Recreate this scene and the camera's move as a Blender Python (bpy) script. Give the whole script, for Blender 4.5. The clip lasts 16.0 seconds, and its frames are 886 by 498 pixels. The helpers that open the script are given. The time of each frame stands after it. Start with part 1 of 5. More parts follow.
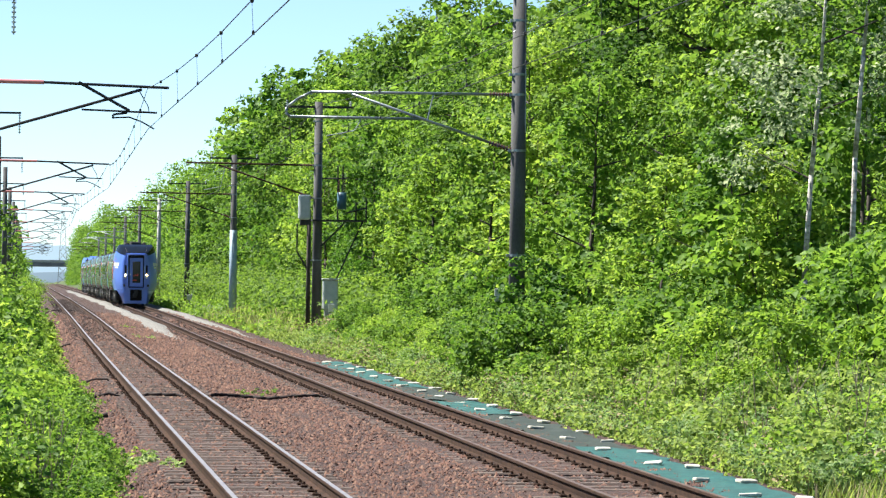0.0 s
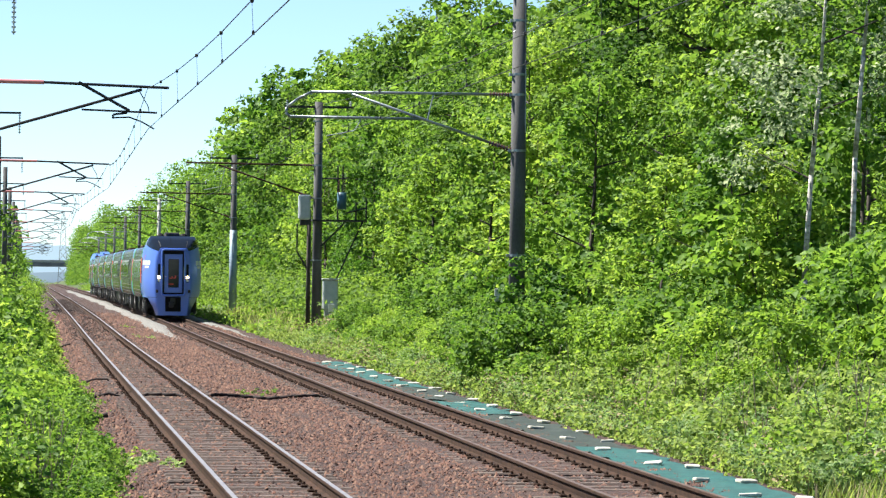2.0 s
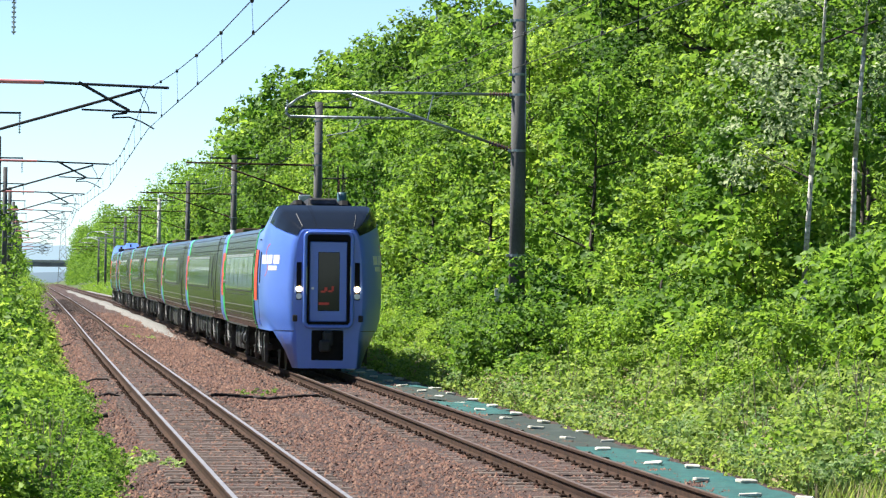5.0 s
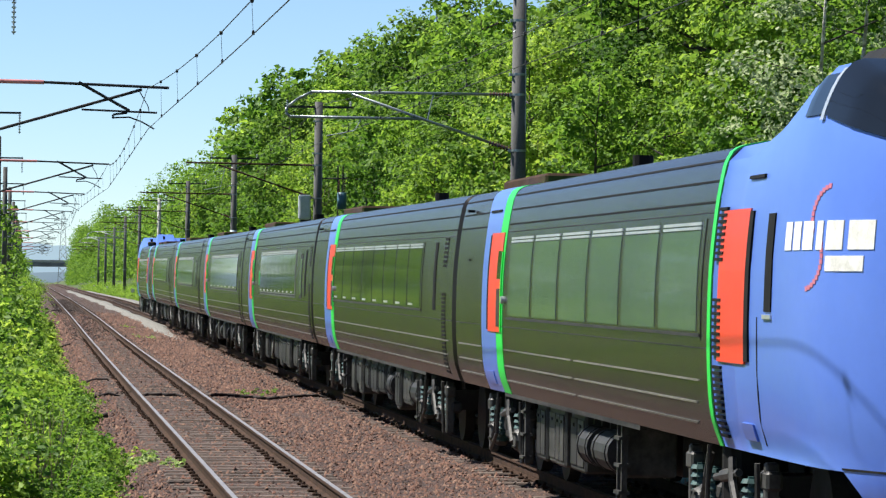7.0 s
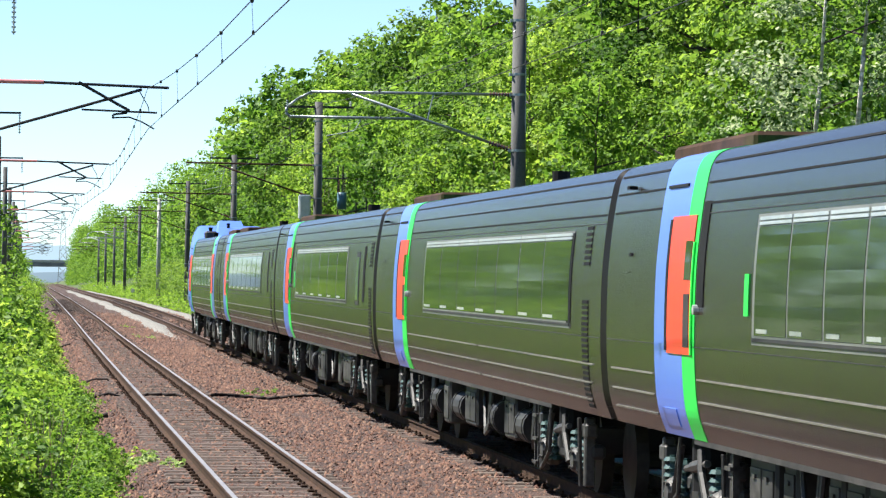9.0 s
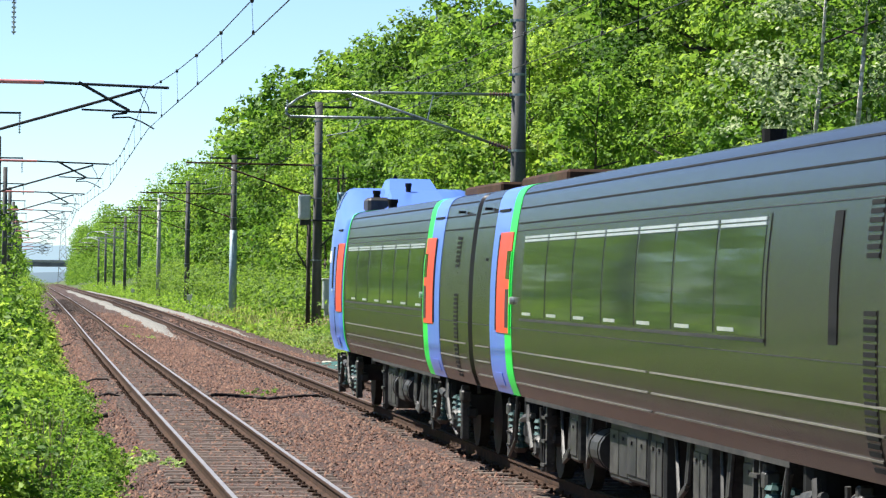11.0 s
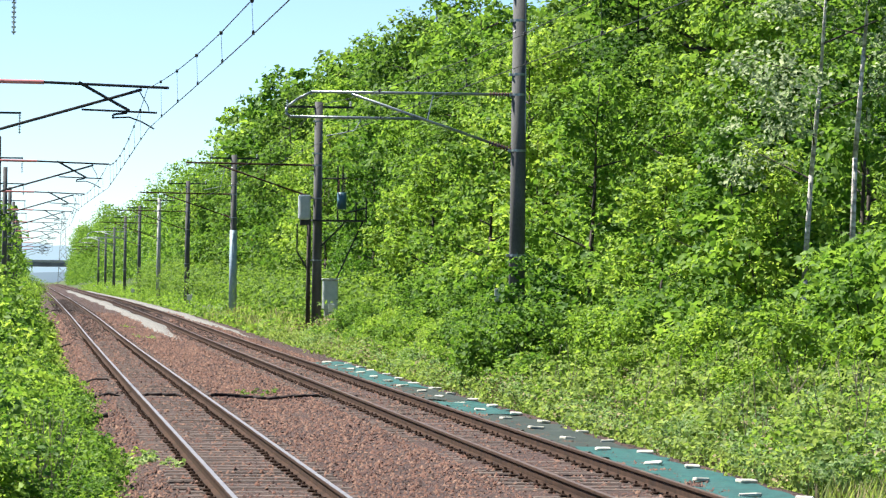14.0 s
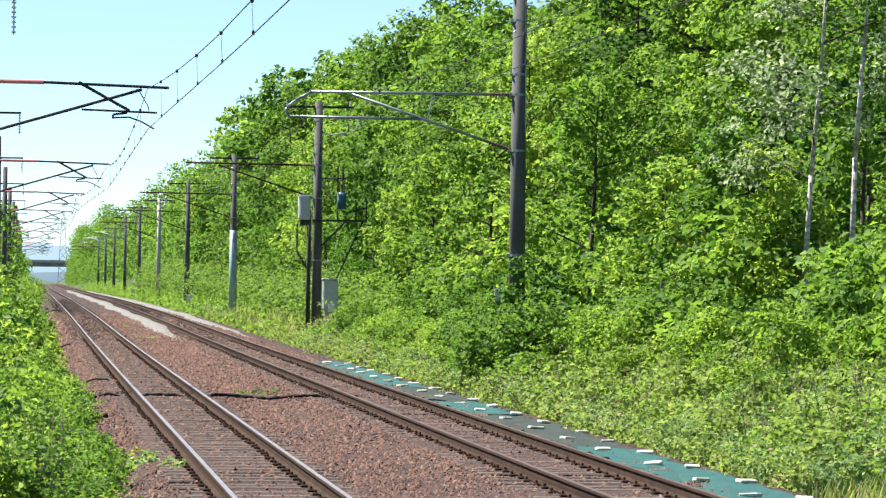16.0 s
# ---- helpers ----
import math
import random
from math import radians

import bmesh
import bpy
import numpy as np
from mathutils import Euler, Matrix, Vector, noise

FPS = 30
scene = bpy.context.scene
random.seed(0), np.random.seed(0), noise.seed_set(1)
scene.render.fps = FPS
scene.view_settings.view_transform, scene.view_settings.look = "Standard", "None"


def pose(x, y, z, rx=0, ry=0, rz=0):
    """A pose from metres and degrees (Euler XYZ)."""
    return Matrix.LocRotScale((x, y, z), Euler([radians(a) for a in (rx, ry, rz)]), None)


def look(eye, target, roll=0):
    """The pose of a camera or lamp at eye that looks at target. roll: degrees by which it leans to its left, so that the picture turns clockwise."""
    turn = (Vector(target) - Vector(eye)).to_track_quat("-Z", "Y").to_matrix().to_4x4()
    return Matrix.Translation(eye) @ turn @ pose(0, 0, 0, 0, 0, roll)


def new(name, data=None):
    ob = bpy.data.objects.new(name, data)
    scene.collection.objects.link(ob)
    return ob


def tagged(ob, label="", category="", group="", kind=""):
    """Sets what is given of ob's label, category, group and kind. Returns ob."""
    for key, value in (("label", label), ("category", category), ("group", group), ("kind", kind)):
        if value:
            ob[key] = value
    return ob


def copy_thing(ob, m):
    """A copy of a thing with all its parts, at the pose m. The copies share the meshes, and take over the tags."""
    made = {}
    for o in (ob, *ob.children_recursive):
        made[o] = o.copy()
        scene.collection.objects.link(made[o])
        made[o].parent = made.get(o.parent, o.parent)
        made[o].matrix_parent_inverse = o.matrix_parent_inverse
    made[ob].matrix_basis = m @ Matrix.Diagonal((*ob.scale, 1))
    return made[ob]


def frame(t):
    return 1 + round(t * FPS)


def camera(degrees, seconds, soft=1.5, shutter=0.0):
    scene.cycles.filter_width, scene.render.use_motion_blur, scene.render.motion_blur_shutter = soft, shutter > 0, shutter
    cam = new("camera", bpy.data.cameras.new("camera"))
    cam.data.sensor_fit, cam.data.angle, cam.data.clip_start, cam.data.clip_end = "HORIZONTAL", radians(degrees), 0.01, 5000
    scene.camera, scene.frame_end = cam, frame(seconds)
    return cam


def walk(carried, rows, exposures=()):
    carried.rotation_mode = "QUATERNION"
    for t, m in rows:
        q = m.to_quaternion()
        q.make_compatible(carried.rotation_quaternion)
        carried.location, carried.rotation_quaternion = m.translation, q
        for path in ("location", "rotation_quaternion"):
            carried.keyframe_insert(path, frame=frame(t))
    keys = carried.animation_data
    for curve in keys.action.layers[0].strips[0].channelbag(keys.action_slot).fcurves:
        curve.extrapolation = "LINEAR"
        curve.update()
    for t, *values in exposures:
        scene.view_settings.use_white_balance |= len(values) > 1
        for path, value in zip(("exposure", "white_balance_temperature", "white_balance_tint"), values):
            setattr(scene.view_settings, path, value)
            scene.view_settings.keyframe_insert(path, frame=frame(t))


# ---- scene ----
cam = camera(13.575, 16.0, soft=1.3)
CAM = Matrix.Translation((0, 0, 2.087)) @ Euler((0, 0, -0.1083)).to_matrix().to_4x4() @ Euler((math.pi / 2 + 0.0096, 0, 0)).to_matrix().to_4x4() @ pose(0, 0, 0, 0, 0, 0.7)
walk(cam, [(0.0, CAM), (16.0, CAM)], exposures=[(t, e, 6300, 8) for t, e in ((0.0, 1.46), (5.6, 1.42), (6.3, 1.24), (6.7, 1.13), (7.05, 1.04), (7.5, 1.2), (8.0, 1.45), (9.2, 1.5), (11.3, 1.36), (12.1, 1.36), (12.9, 1.46), (16.0, 1.47))])

# ---- light ----
SUN = Vector((-0.515, 0.295, 0.805)).normalized()
world = bpy.data.worlds.new("sky")
scene.world = world
world.use_nodes = True
wn = world.node_tree.nodes
sky = wn.new("ShaderNodeTexSky")
sky.sky_type = "NISHITA"
sky.sun_disc = False
sky.sun_elevation = math.asin(SUN.z)
sky.sun_rotation = math.atan2(SUN.x, SUN.y)
sky.altitude = 1500
sky.air_density, sky.dust_density, sky.ozone_density = 0.8, 0.0, 4.0
wn["Background"].inputs[1].default_value = 0.066
world.node_tree.links.new(sky.outputs[0], wn["Background"].inputs[0])
sun = new("sun", bpy.data.lights.new("sun", "SUN"))
sun.data.energy, sun.data.angle, sun.data.color = 4.9, radians(0.53), (1.0, 0.95, 0.87)
sun.matrix_world = look(SUN * 100, (0, 0, 0))


# ---- materials ----
def rgb(c):
    return (*c, 1.0) if len(c) == 3 else c


def mat(name, a, b=None, scale=4.0, rough=0.6, metal=0.0, bump=0.0, bscale=60.0, detail=6.0, spec=0.5, fine=None, stretch=None, obrand=0.0, coat=0.0):
    """A two-scale mottled surface: colours a to b by a broad noise, darkened a little by a fine one."""
    m = bpy.data.materials.new(name)
    m.use_nodes = True
    n, l = m.node_tree.nodes, m.node_tree.links
    p = n["Principled BSDF"]
    p.inputs["Roughness"].default_value, p.inputs["Metallic"].default_value = rough, metal
    p.inputs["Specular IOR Level"].default_value = spec
    p.inputs["Coat Weight"].default_value, p.inputs["Coat Roughness"].default_value = coat, 0.14
    co = n.new("ShaderNodeTexCoord")
    src = co.outputs["Object"]
    if stretch:
        mp = n.new("ShaderNodeMapping")
        mp.inputs["Scale"].default_value = stretch
        l.new(src, mp.inputs[0])
        src = mp.outputs[0]
    t1 = n.new("ShaderNodeTexNoise")
    t1.inputs["Scale"].default_value, t1.inputs["Detail"].default_value = scale, detail
    l.new(src, t1.inputs["Vector"])
    r1 = n.new("ShaderNodeValToRGB")
    r1.color_ramp.elements[0].position, r1.color_ramp.elements[1].position = 0.32, 0.68
    r1.color_ramp.elements[0].color, r1.color_ramp.elements[1].color = rgb(a), rgb(b or a)
    l.new(t1.outputs[0], r1.inputs[0])
    t2 = n.new("ShaderNodeTexNoise")
    t2.inputs["Scale"].default_value, t2.inputs["Detail"].default_value = bscale, 4.0
    l.new(src, t2.inputs["Vector"])
    mix = n.new("ShaderNodeMixRGB")
    mix.blend_type = "MULTIPLY"
    mix.inputs[0].default_value = 0.35 if fine is None else fine
    l.new(r1.outputs[0], mix.inputs[1])
    r2 = n.new("ShaderNodeValToRGB")
    r2.color_ramp.elements[0].position, r2.color_ramp.elements[1].position = 0.3, 0.6
    r2.color_ramp.elements[0].color = (0.35, 0.35, 0.35, 1)
    l.new(t2.outputs[0], r2.inputs[0])
    l.new(r2.outputs[0], mix.inputs[2])
    out = mix.outputs[0]
    if obrand:
        oi = n.new("ShaderNodeObjectInfo")
        hs = n.new("ShaderNodeHueSaturation")
        mr = n.new("ShaderNodeMapRange")
        mr.inputs[3].default_value, mr.inputs[4].default_value = 1 - obrand, 1 + obrand
        l.new(oi.outputs["Random"], mr.inputs[0])
        l.new(mr.outputs[0], hs.inputs["Value"])
        l.new(out, hs.inputs["Color"])
        out = hs.outputs[0]
    l.new(out, p.inputs["Base Color"])
    if bump:
        bp = n.new("ShaderNodeBump")
        bp.inputs["Strength"].default_value, bp.inputs["Distance"].default_value = bump, 0.02
        l.new(t2.outputs[0], bp.inputs["Height"])
        l.new(bp.outputs[0], p.inputs["Normal"])
    return m


def leaf_mat(name, dark, light, spread=0.36):
    """Thin leaves: diffuse and translucent, each leaf with a shade of its own, each plant with a tint of its own."""
    m = bpy.data.materials.new(name)
    m.use_nodes = True
    n, l = m.node_tree.nodes, m.node_tree.links
    p = n["Principled BSDF"]
    p.inputs["Roughness"].default_value = 0.6
    p.inputs["Specular IOR Level"].default_value = 0.2
    g = n.new("ShaderNodeNewGeometry")
    r = n.new("ShaderNodeValToRGB")
    r.color_ramp.elements[0].color, r.color_ramp.elements[1].color = rgb(dark), rgb(light)
    l.new(g.outputs["Random Per Island"], r.inputs[0])
    oi = n.new("ShaderNodeObjectInfo")
    hs = n.new("ShaderNodeHueSaturation")
    mr = n.new("ShaderNodeMapRange")
    mr.inputs[3].default_value, mr.inputs[4].default_value = 1 - spread, 1 + spread
    l.new(oi.outputs["Random"], mr.inputs[0])
    l.new(mr.outputs[0], hs.inputs["Value"])
    mh = n.new("ShaderNodeMapRange")
    mh.inputs[3].default_value, mh.inputs[4].default_value = 0.525, 0.488
    l.new(oi.outputs["Random"], mh.inputs[0])
    l.new(mh.outputs[0], hs.inputs["Hue"])
    l.new(r.outputs[0], hs.inputs["Color"])
    l.new(hs.outputs[0], p.inputs["Base Color"])
    tr = n.new("ShaderNodeBsdfTranslucent")
    gm = n.new("ShaderNodeHueSaturation")
    gm.inputs["Value"].default_value, gm.inputs["Hue"].default_value, gm.inputs["Saturation"].default_value = 1.5, 0.49, 1.05
    l.new(hs.outputs[0], gm.inputs["Color"])
    l.new(gm.outputs[0], tr.inputs[0])
    mx = n.new("ShaderNodeMixShader")
    mx.inputs[0].default_value = 0.48
    l.new(p.outputs[0], mx.inputs[1])
    l.new(tr.outputs[0], mx.inputs[2])
    l.new(mx.outputs[0], n["Material Output"].inputs[0])
    return m


def stone_mat(name, tones):
    """Loose stones, each with a tone of its own."""
    m = mat(name, tones[0], tones[1], 30, 0.95)
    n, l = m.node_tree.nodes, m.node_tree.links
    g = n.new("ShaderNodeNewGeometry")
    r = n.new("ShaderNodeValToRGB")
    e = r.color_ramp.elements
    e[0].color, e[1].color = rgb(tones[0]), rgb(tones[-1])
    for i, c in enumerate(tones[1:-1]):
        e.new((i + 1) / (len(tones) - 1)).color = rgb(c)
    l.new(g.outputs["Random Per Island"], r.inputs[0])
    l.new(r.outputs[0], n["Principled BSDF"].inputs["Base Color"])
    return m


def glass_mat(name, tint, rough=0.06):
    m = bpy.data.materials.new(name)
    m.use_nodes = True
    p = m.node_tree.nodes["Principled BSDF"]
    p.inputs["Base Color"].default_value = rgb(tint)
    p.inputs["Roughness"].default_value, p.inputs["Specular IOR Level"].default_value = rough, 0.5
    p.inputs["Coat Weight"].default_value = 0.25
    p.inputs["Coat Roughness"].default_value = 0.04
    return m


def glow_mat(name, c, strength):
    m = bpy.data.materials.new(name)
    m.use_nodes = True
    p = m.node_tree.nodes["Principled BSDF"]
    p.inputs["Base Color"].default_value = rgb(c)
    p.inputs["Emission Color"].default_value = rgb(c)
    p.inputs["Emission Strength"].default_value = strength
    return m


def ballast_mat(name, a, b, c):
    """Crushed stone: each cell a stone with its own tone, the joints dark and deep."""
    m = mat(name, a, b, 1.1, 0.95)
    n, l = m.node_tree.nodes, m.node_tree.links
    p = n["Principled BSDF"]
    co = n.new("ShaderNodeTexCoord")
    v = n.new("ShaderNodeTexVoronoi")
    v.inputs["Scale"].default_value = 22.0
    l.new(co.outputs["Object"], v.inputs["Vector"])
    sep = n.new("ShaderNodeSeparateColor")
    l.new(v.outputs["Color"], sep.inputs[0])
    tone = n.new("ShaderNodeMixRGB")
    tone.inputs[2].default_value = rgb(c)
    l.new(sep.outputs[0], tone.inputs[0])
    src = p.inputs["Base Color"].links[0].from_socket
    l.new(src, tone.inputs[1])
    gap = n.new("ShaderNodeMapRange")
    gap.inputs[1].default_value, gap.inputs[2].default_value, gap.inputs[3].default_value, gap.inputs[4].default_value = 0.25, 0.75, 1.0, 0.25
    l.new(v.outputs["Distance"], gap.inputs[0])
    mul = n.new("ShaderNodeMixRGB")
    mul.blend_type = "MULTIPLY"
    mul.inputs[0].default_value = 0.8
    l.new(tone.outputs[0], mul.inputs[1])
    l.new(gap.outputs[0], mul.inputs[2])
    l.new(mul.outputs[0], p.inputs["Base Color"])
    bp = n.new("ShaderNodeBump")
    bp.invert = True
    bp.inputs["Strength"].default_value, bp.inputs["Distance"].default_value = 1.0, 0.04
    l.new(v.outputs["Distance"], bp.inputs["Height"])
    l.new(bp.outputs[0], p.inputs["Normal"])
    return m


M = {
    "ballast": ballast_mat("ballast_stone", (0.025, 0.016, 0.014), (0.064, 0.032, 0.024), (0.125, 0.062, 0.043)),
    "stone": stone_mat("loose_stone", ((0.028, 0.018, 0.016), (0.075, 0.038, 0.030), (0.125, 0.056, 0.036), (0.125, 0.064, 0.043), (0.20, 0.115, 0.078))),
    "frame": mat("grey_window_frame", (0.17, 0.17, 0.155), (0.22, 0.22, 0.20), 3, 0.45, 0.4, fine=0.1),
    "earth": mat("grassy_earth", (0.045, 0.080, 0.018), (0.11, 0.135, 0.04), 0.9, 1.0, bump=0.6, bscale=14, fine=0.6),
    "rail_top": mat("polished_steel", (0.28, 0.25, 0.23), (0.40, 0.365, 0.335), 3, 0.4, 0.5, fine=0.15, bscale=20),
    "rail_dull": mat("worn_steel", (0.10, 0.066, 0.05), (0.17, 0.115, 0.085), 3, 0.55, 0.4, fine=0.2, bscale=20),
    "rust": mat("rusty_steel", (0.032, 0.019, 0.013), (0.07, 0.038, 0.024), 5, 0.95, 0.0, fine=0.4, spec=0.15),
    "sleeper": mat("weathered_concrete", (0.075, 0.052, 0.042), (0.135, 0.097, 0.077), 6, 0.95, bump=0.3, bscale=50, obrand=0.2),
    "concrete": mat("pole_concrete", (0.072, 0.069, 0.066), (0.125, 0.121, 0.116), 2.5, 0.9, bump=0.2, bscale=40, stretch=(1, 1, 0.35)),
    "paleconc": mat("pale_concrete", (0.36, 0.35, 0.32), (0.55, 0.53, 0.49), 4, 0.9, bump=0.3, bscale=40),
    "galv": mat("galvanised_steel", (0.24, 0.27, 0.27), (0.38, 0.41, 0.41), 8, 0.45, 0.7, fine=0.2),
    "dark_steel": mat("dark_steel", (0.022, 0.021, 0.021), (0.05, 0.047, 0.045), 6, 0.6, 0.4),
    "wire": mat("copper_wire", (0.02, 0.022, 0.022), (0.035, 0.035, 0.034), 4, 0.6, 0.3),
    "insul": mat("brown_porcelain", (0.085, 0.032, 0.018), (0.13, 0.05, 0.03), 6, 0.25),
    "greybox": mat("grey_enamel", (0.46, 0.48, 0.48), (0.60, 0.61, 0.60), 5, 0.5, fine=0.2),
    "bluebox": mat("blue_enamel", (0.035, 0.10, 0.14), (0.06, 0.15, 0.19), 5, 0.5, fine=0.2),
    "white": mat("white_paint", (0.62, 0.60, 0.54), (0.80, 0.78, 0.73), 14, 0.8, fine=0.2),
    "net": mat("green_net", (0.005, 0.055, 0.048), (0.010, 0.10, 0.085), 5, 0.75, bump=0.4, bscale=35),
    "netdark": mat("faded_net", (0.010, 0.022, 0.016), (0.028, 0.040, 0.028), 5, 0.85, bump=0.4, bscale=35),
    "block": mat("weathered_concrete", (0.40, 0.38, 0.31), (0.62, 0.59, 0.49), 9, 0.9, fine=0.3),
    "dry": mat("dry_straw", (0.24, 0.19, 0.09), (0.42, 0.34, 0.18), 6, 0.95),
    "bark": mat("brown_bark", (0.035, 0.027, 0.020), (0.085, 0.068, 0.052), 5, 0.95, bump=0.6, bscale=30, stretch=(1, 1, 0.25)),
    "birch": mat("birch_bark", (0.22, 0.20, 0.17), (0.66, 0.62, 0.55), 5, 0.8, bump=0.3, bscale=9, fine=0.85, stretch=(1, 1, 2.2)),
    "leaf": leaf_mat("broad_leaf", (0.064, 0.135, 0.017), (0.192, 0.305, 0.046)),
    "leaf_young": leaf_mat("young_leaf", (0.092, 0.18, 0.022), (0.220, 0.32, 0.055)),
    "leaf_dark": leaf_mat("dark_leaf", (0.055, 0.115, 0.016), (0.15, 0.235, 0.04)),
    "leaf_silver": leaf_mat("silvery_leaf", (0.11, 0.19, 0.04), (0.34, 0.41, 0.17), 0.2),
    "leaf_white": leaf_mat("pale_backed_leaf", (0.07, 0.13, 0.025), (0.42, 0.45, 0.27), 0.1),
    "grass": leaf_mat("grass_blade", (0.115, 0.18, 0.028), (0.31, 0.37, 0.095), 0.1),
    "body": mat("dark_metallic_paint", (0.026, 0.0215, 0.0185), (0.031, 0.0265, 0.0225), 0.7, 0.27, 0.3, fine=0.06, bscale=12, spec=0.38, coat=0.2),
    "blue": mat("periwinkle_blue_paint", (0.095, 0.185, 0.62), (0.110, 0.205, 0.66), 0.6, 0.30, 0.0, fine=0.05, bscale=12, coat=0.35),
    "green": mat("bright_green_paint", (0.03, 0.62, 0.07), (0.035, 0.66, 0.08), 1, 0.35, fine=0.05),
    "red": mat("orange_red_paint", (0.70, 0.050, 0.025), (0.76, 0.06, 0.03), 1, 0.35, fine=0.05),
    "trainglass": glass_mat("tinted_glass", (0.020, 0.028, 0.022), 0.06),
    "paleglass": glass_mat("pale_blind", (0.075, 0.12, 0.095), 0.12),
    "darkglass": mat("windscreen_glass", (0.008, 0.010, 0.014), (0.010, 0.012, 0.016), 2, 0.06, spec=0.35, fine=0.05),
    "black": mat("black_rubber", (0.008, 0.008, 0.008), (0.014, 0.013, 0.013), 5, 0.7, spec=0.12),
    "under": mat("dusty_underframe", (0.012, 0.011, 0.010), (0.045, 0.040, 0.036), 3, 0.75, 0.2, bscale=14, fine=0.5),
    # pale tone carries the highlight that the ledges catch
    "rib": mat("highlit_rib", (0.17, 0.155, 0.13), (0.24, 0.22, 0.19), 3, 0.45, 0.3, fine=0.1),
    "mud": mat("muddy_rubber", (0.016, 0.011, 0.010), (0.040, 0.026, 0.021), 6, 0.95),
    "stalk": mat("dead_stalk", (0.16, 0.12, 0.08), (0.34, 0.28, 0.19), 3, 0.95),
    "spring": mat("teal_painted_steel", (0.018, 0.05, 0.047), (0.05, 0.11, 0.10), 6, 0.5, 0.2, fine=0.4),
    "gear": mat("grey_dusty_steel", (0.030, 0.028, 0.026), (0.085, 0.078, 0.072), 5, 0.55, 0.3, bscale=20, fine=0.5),
    "orange": mat("orange_paint", (0.75, 0.20, 0.03), (0.8, 0.24, 0.04), 3, 0.4, fine=0.05),
    "logo_red": mat("faded_red_paint", (0.50, 0.14, 0.20), (0.56, 0.17, 0.22), 3, 0.4, fine=0.05),
    "pink": mat("pink_insulating_sleeve", (0.62, 0.20, 0.19), (0.70, 0.26, 0.24), 5, 0.5, fine=0.1),
    "sheath": mat("pale_blue_sheath", (0.22, 0.30, 0.36), (0.34, 0.42, 0.47), 4, 0.6, fine=0.2),
    "gravel": mat("pale_gravel", (0.13, 0.12, 0.105), (0.27, 0.255, 0.23), 7, 0.95, bump=0.8, bscale=40, fine=0.6),
    "tank": mat("grey_equipment", (0.016, 0.015, 0.0145), (0.045, 0.042, 0.039), 3, 0.6, 0.3),
    "chrome": mat("bright_trim", (0.55, 0.57, 0.57), (0.7, 0.7, 0.7), 4, 0.3, 0.6, fine=0.1),
    "lamp": glow_mat("lit_headlamp", (1.0, 0.62, 0.26), 6.0),
    "sign": glow_mat("train_name_sign", (0.30, 0.03, 0.02), 0.10),
    # backdrop colours with the distance haze mixed in and a glow added
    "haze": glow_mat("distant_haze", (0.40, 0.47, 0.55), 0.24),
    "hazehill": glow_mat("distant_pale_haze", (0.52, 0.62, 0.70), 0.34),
    "bridge": mat("bridge_concrete", (0.16, 0.16, 0.17), (0.24, 0.24, 0.25), 0.3, 0.9),
}

# ---- the line of the track ----
KS = (0, 40, 70, 110, 170, 260, 400, 650, 1100)
KX = (0, 0, -0.124, -0.238, -0.407, -0.629, -0.817, -1.145, -1.401)
KZ = (0, 0, 0.104, 0.216, 0.468, 0.683, 0.713, 0.80, 1.044)
KS_A, KX_A, KZ_A = (np.array(k, float) for k in (KS, KX, KZ))
MX, MZ = np.gradient(KX_A, KS_A), np.gradient(KZ_A, KS_A)


def bend(s):
    """Sideways shift and rise of the line at s metres ahead."""
    if s <= 0:
        return 0.0, 0.0
    if s >= 1100:
        return KX[-1], KZ[-1]
    i = min(max(int(np.searchsorted(KS_A, s)) - 1, 0), len(KS) - 2)
    h = KS[i + 1] - KS[i]
    t = (s - KS[i]) / h
    a, b, c, d = 2 * t**3 - 3 * t**2 + 1, (t**3 - 2 * t**2 + t) * h, -2 * t**3 + 3 * t**2, (t**3 - t**2) * h
    return (float(a * KX[i] + b * MX[i] + c * KX[i + 1] + d * MX[i + 1]), float(a * KZ[i] + b * MZ[i] + c * KZ[i + 1] + d * MZ[i + 1]))


LAT = (-900, -60, -9, -2.5, 0.3, 0.95, 1.4, 3.6, 4.4, 5.1, 7.45, 8.5, 8.9, 9.6, 10.6, 14, 20, 40, 120, 1200)
LEV = (2, 0.6, -0.2, -0.45, -0.42, -0.36, -0.21, -0.21, -0.27, -0.21, -0.21, -0.23, -0.33, -0.26, 0.10, 0.7, 1.7, 2.6, 3, 3)


def level(lat):
    return float(np.interp(lat, LAT, LEV))


def spot(lat, s, up=0.0):
    """A place at that distance to the side of the camera's line and s metres ahead, on the ground plus up."""
    x, z = bend(s)
    return Vector((lat + x, s, level(lat) + z + up))


def rail_spot(lat, s, up=0.0):
    x, z = bend(s)
    return Vector((lat + x, s, z + up))


TL, TR = 2.491, 6.280
POLE_LAT, POLE_S0, POLE_STEP = 10.285, 78.6, 55.1


# ---- mesh helpers ----
def mesh_of(name, verts, faces, material=None, smooth=False):
    me = bpy.data.meshes.new(name)
    me.from_pydata([tuple(v) for v in verts], [], faces)
    if material:
        me.materials.append(material)
    if smooth:
        me.polygons.foreach_set("use_smooth", [True] * len(me.polygons))
    me.update()
    return me


def shade(me, n, flat=()):
    """Smooth sides, but flat ends, undersides and the listed stretches of a skinned hull of n points a ring."""
    for p in me.polygons:
        p.use_smooth = len(p.vertices) == 4 and p.index % n != n - 1 and p.index // n not in flat
    return me


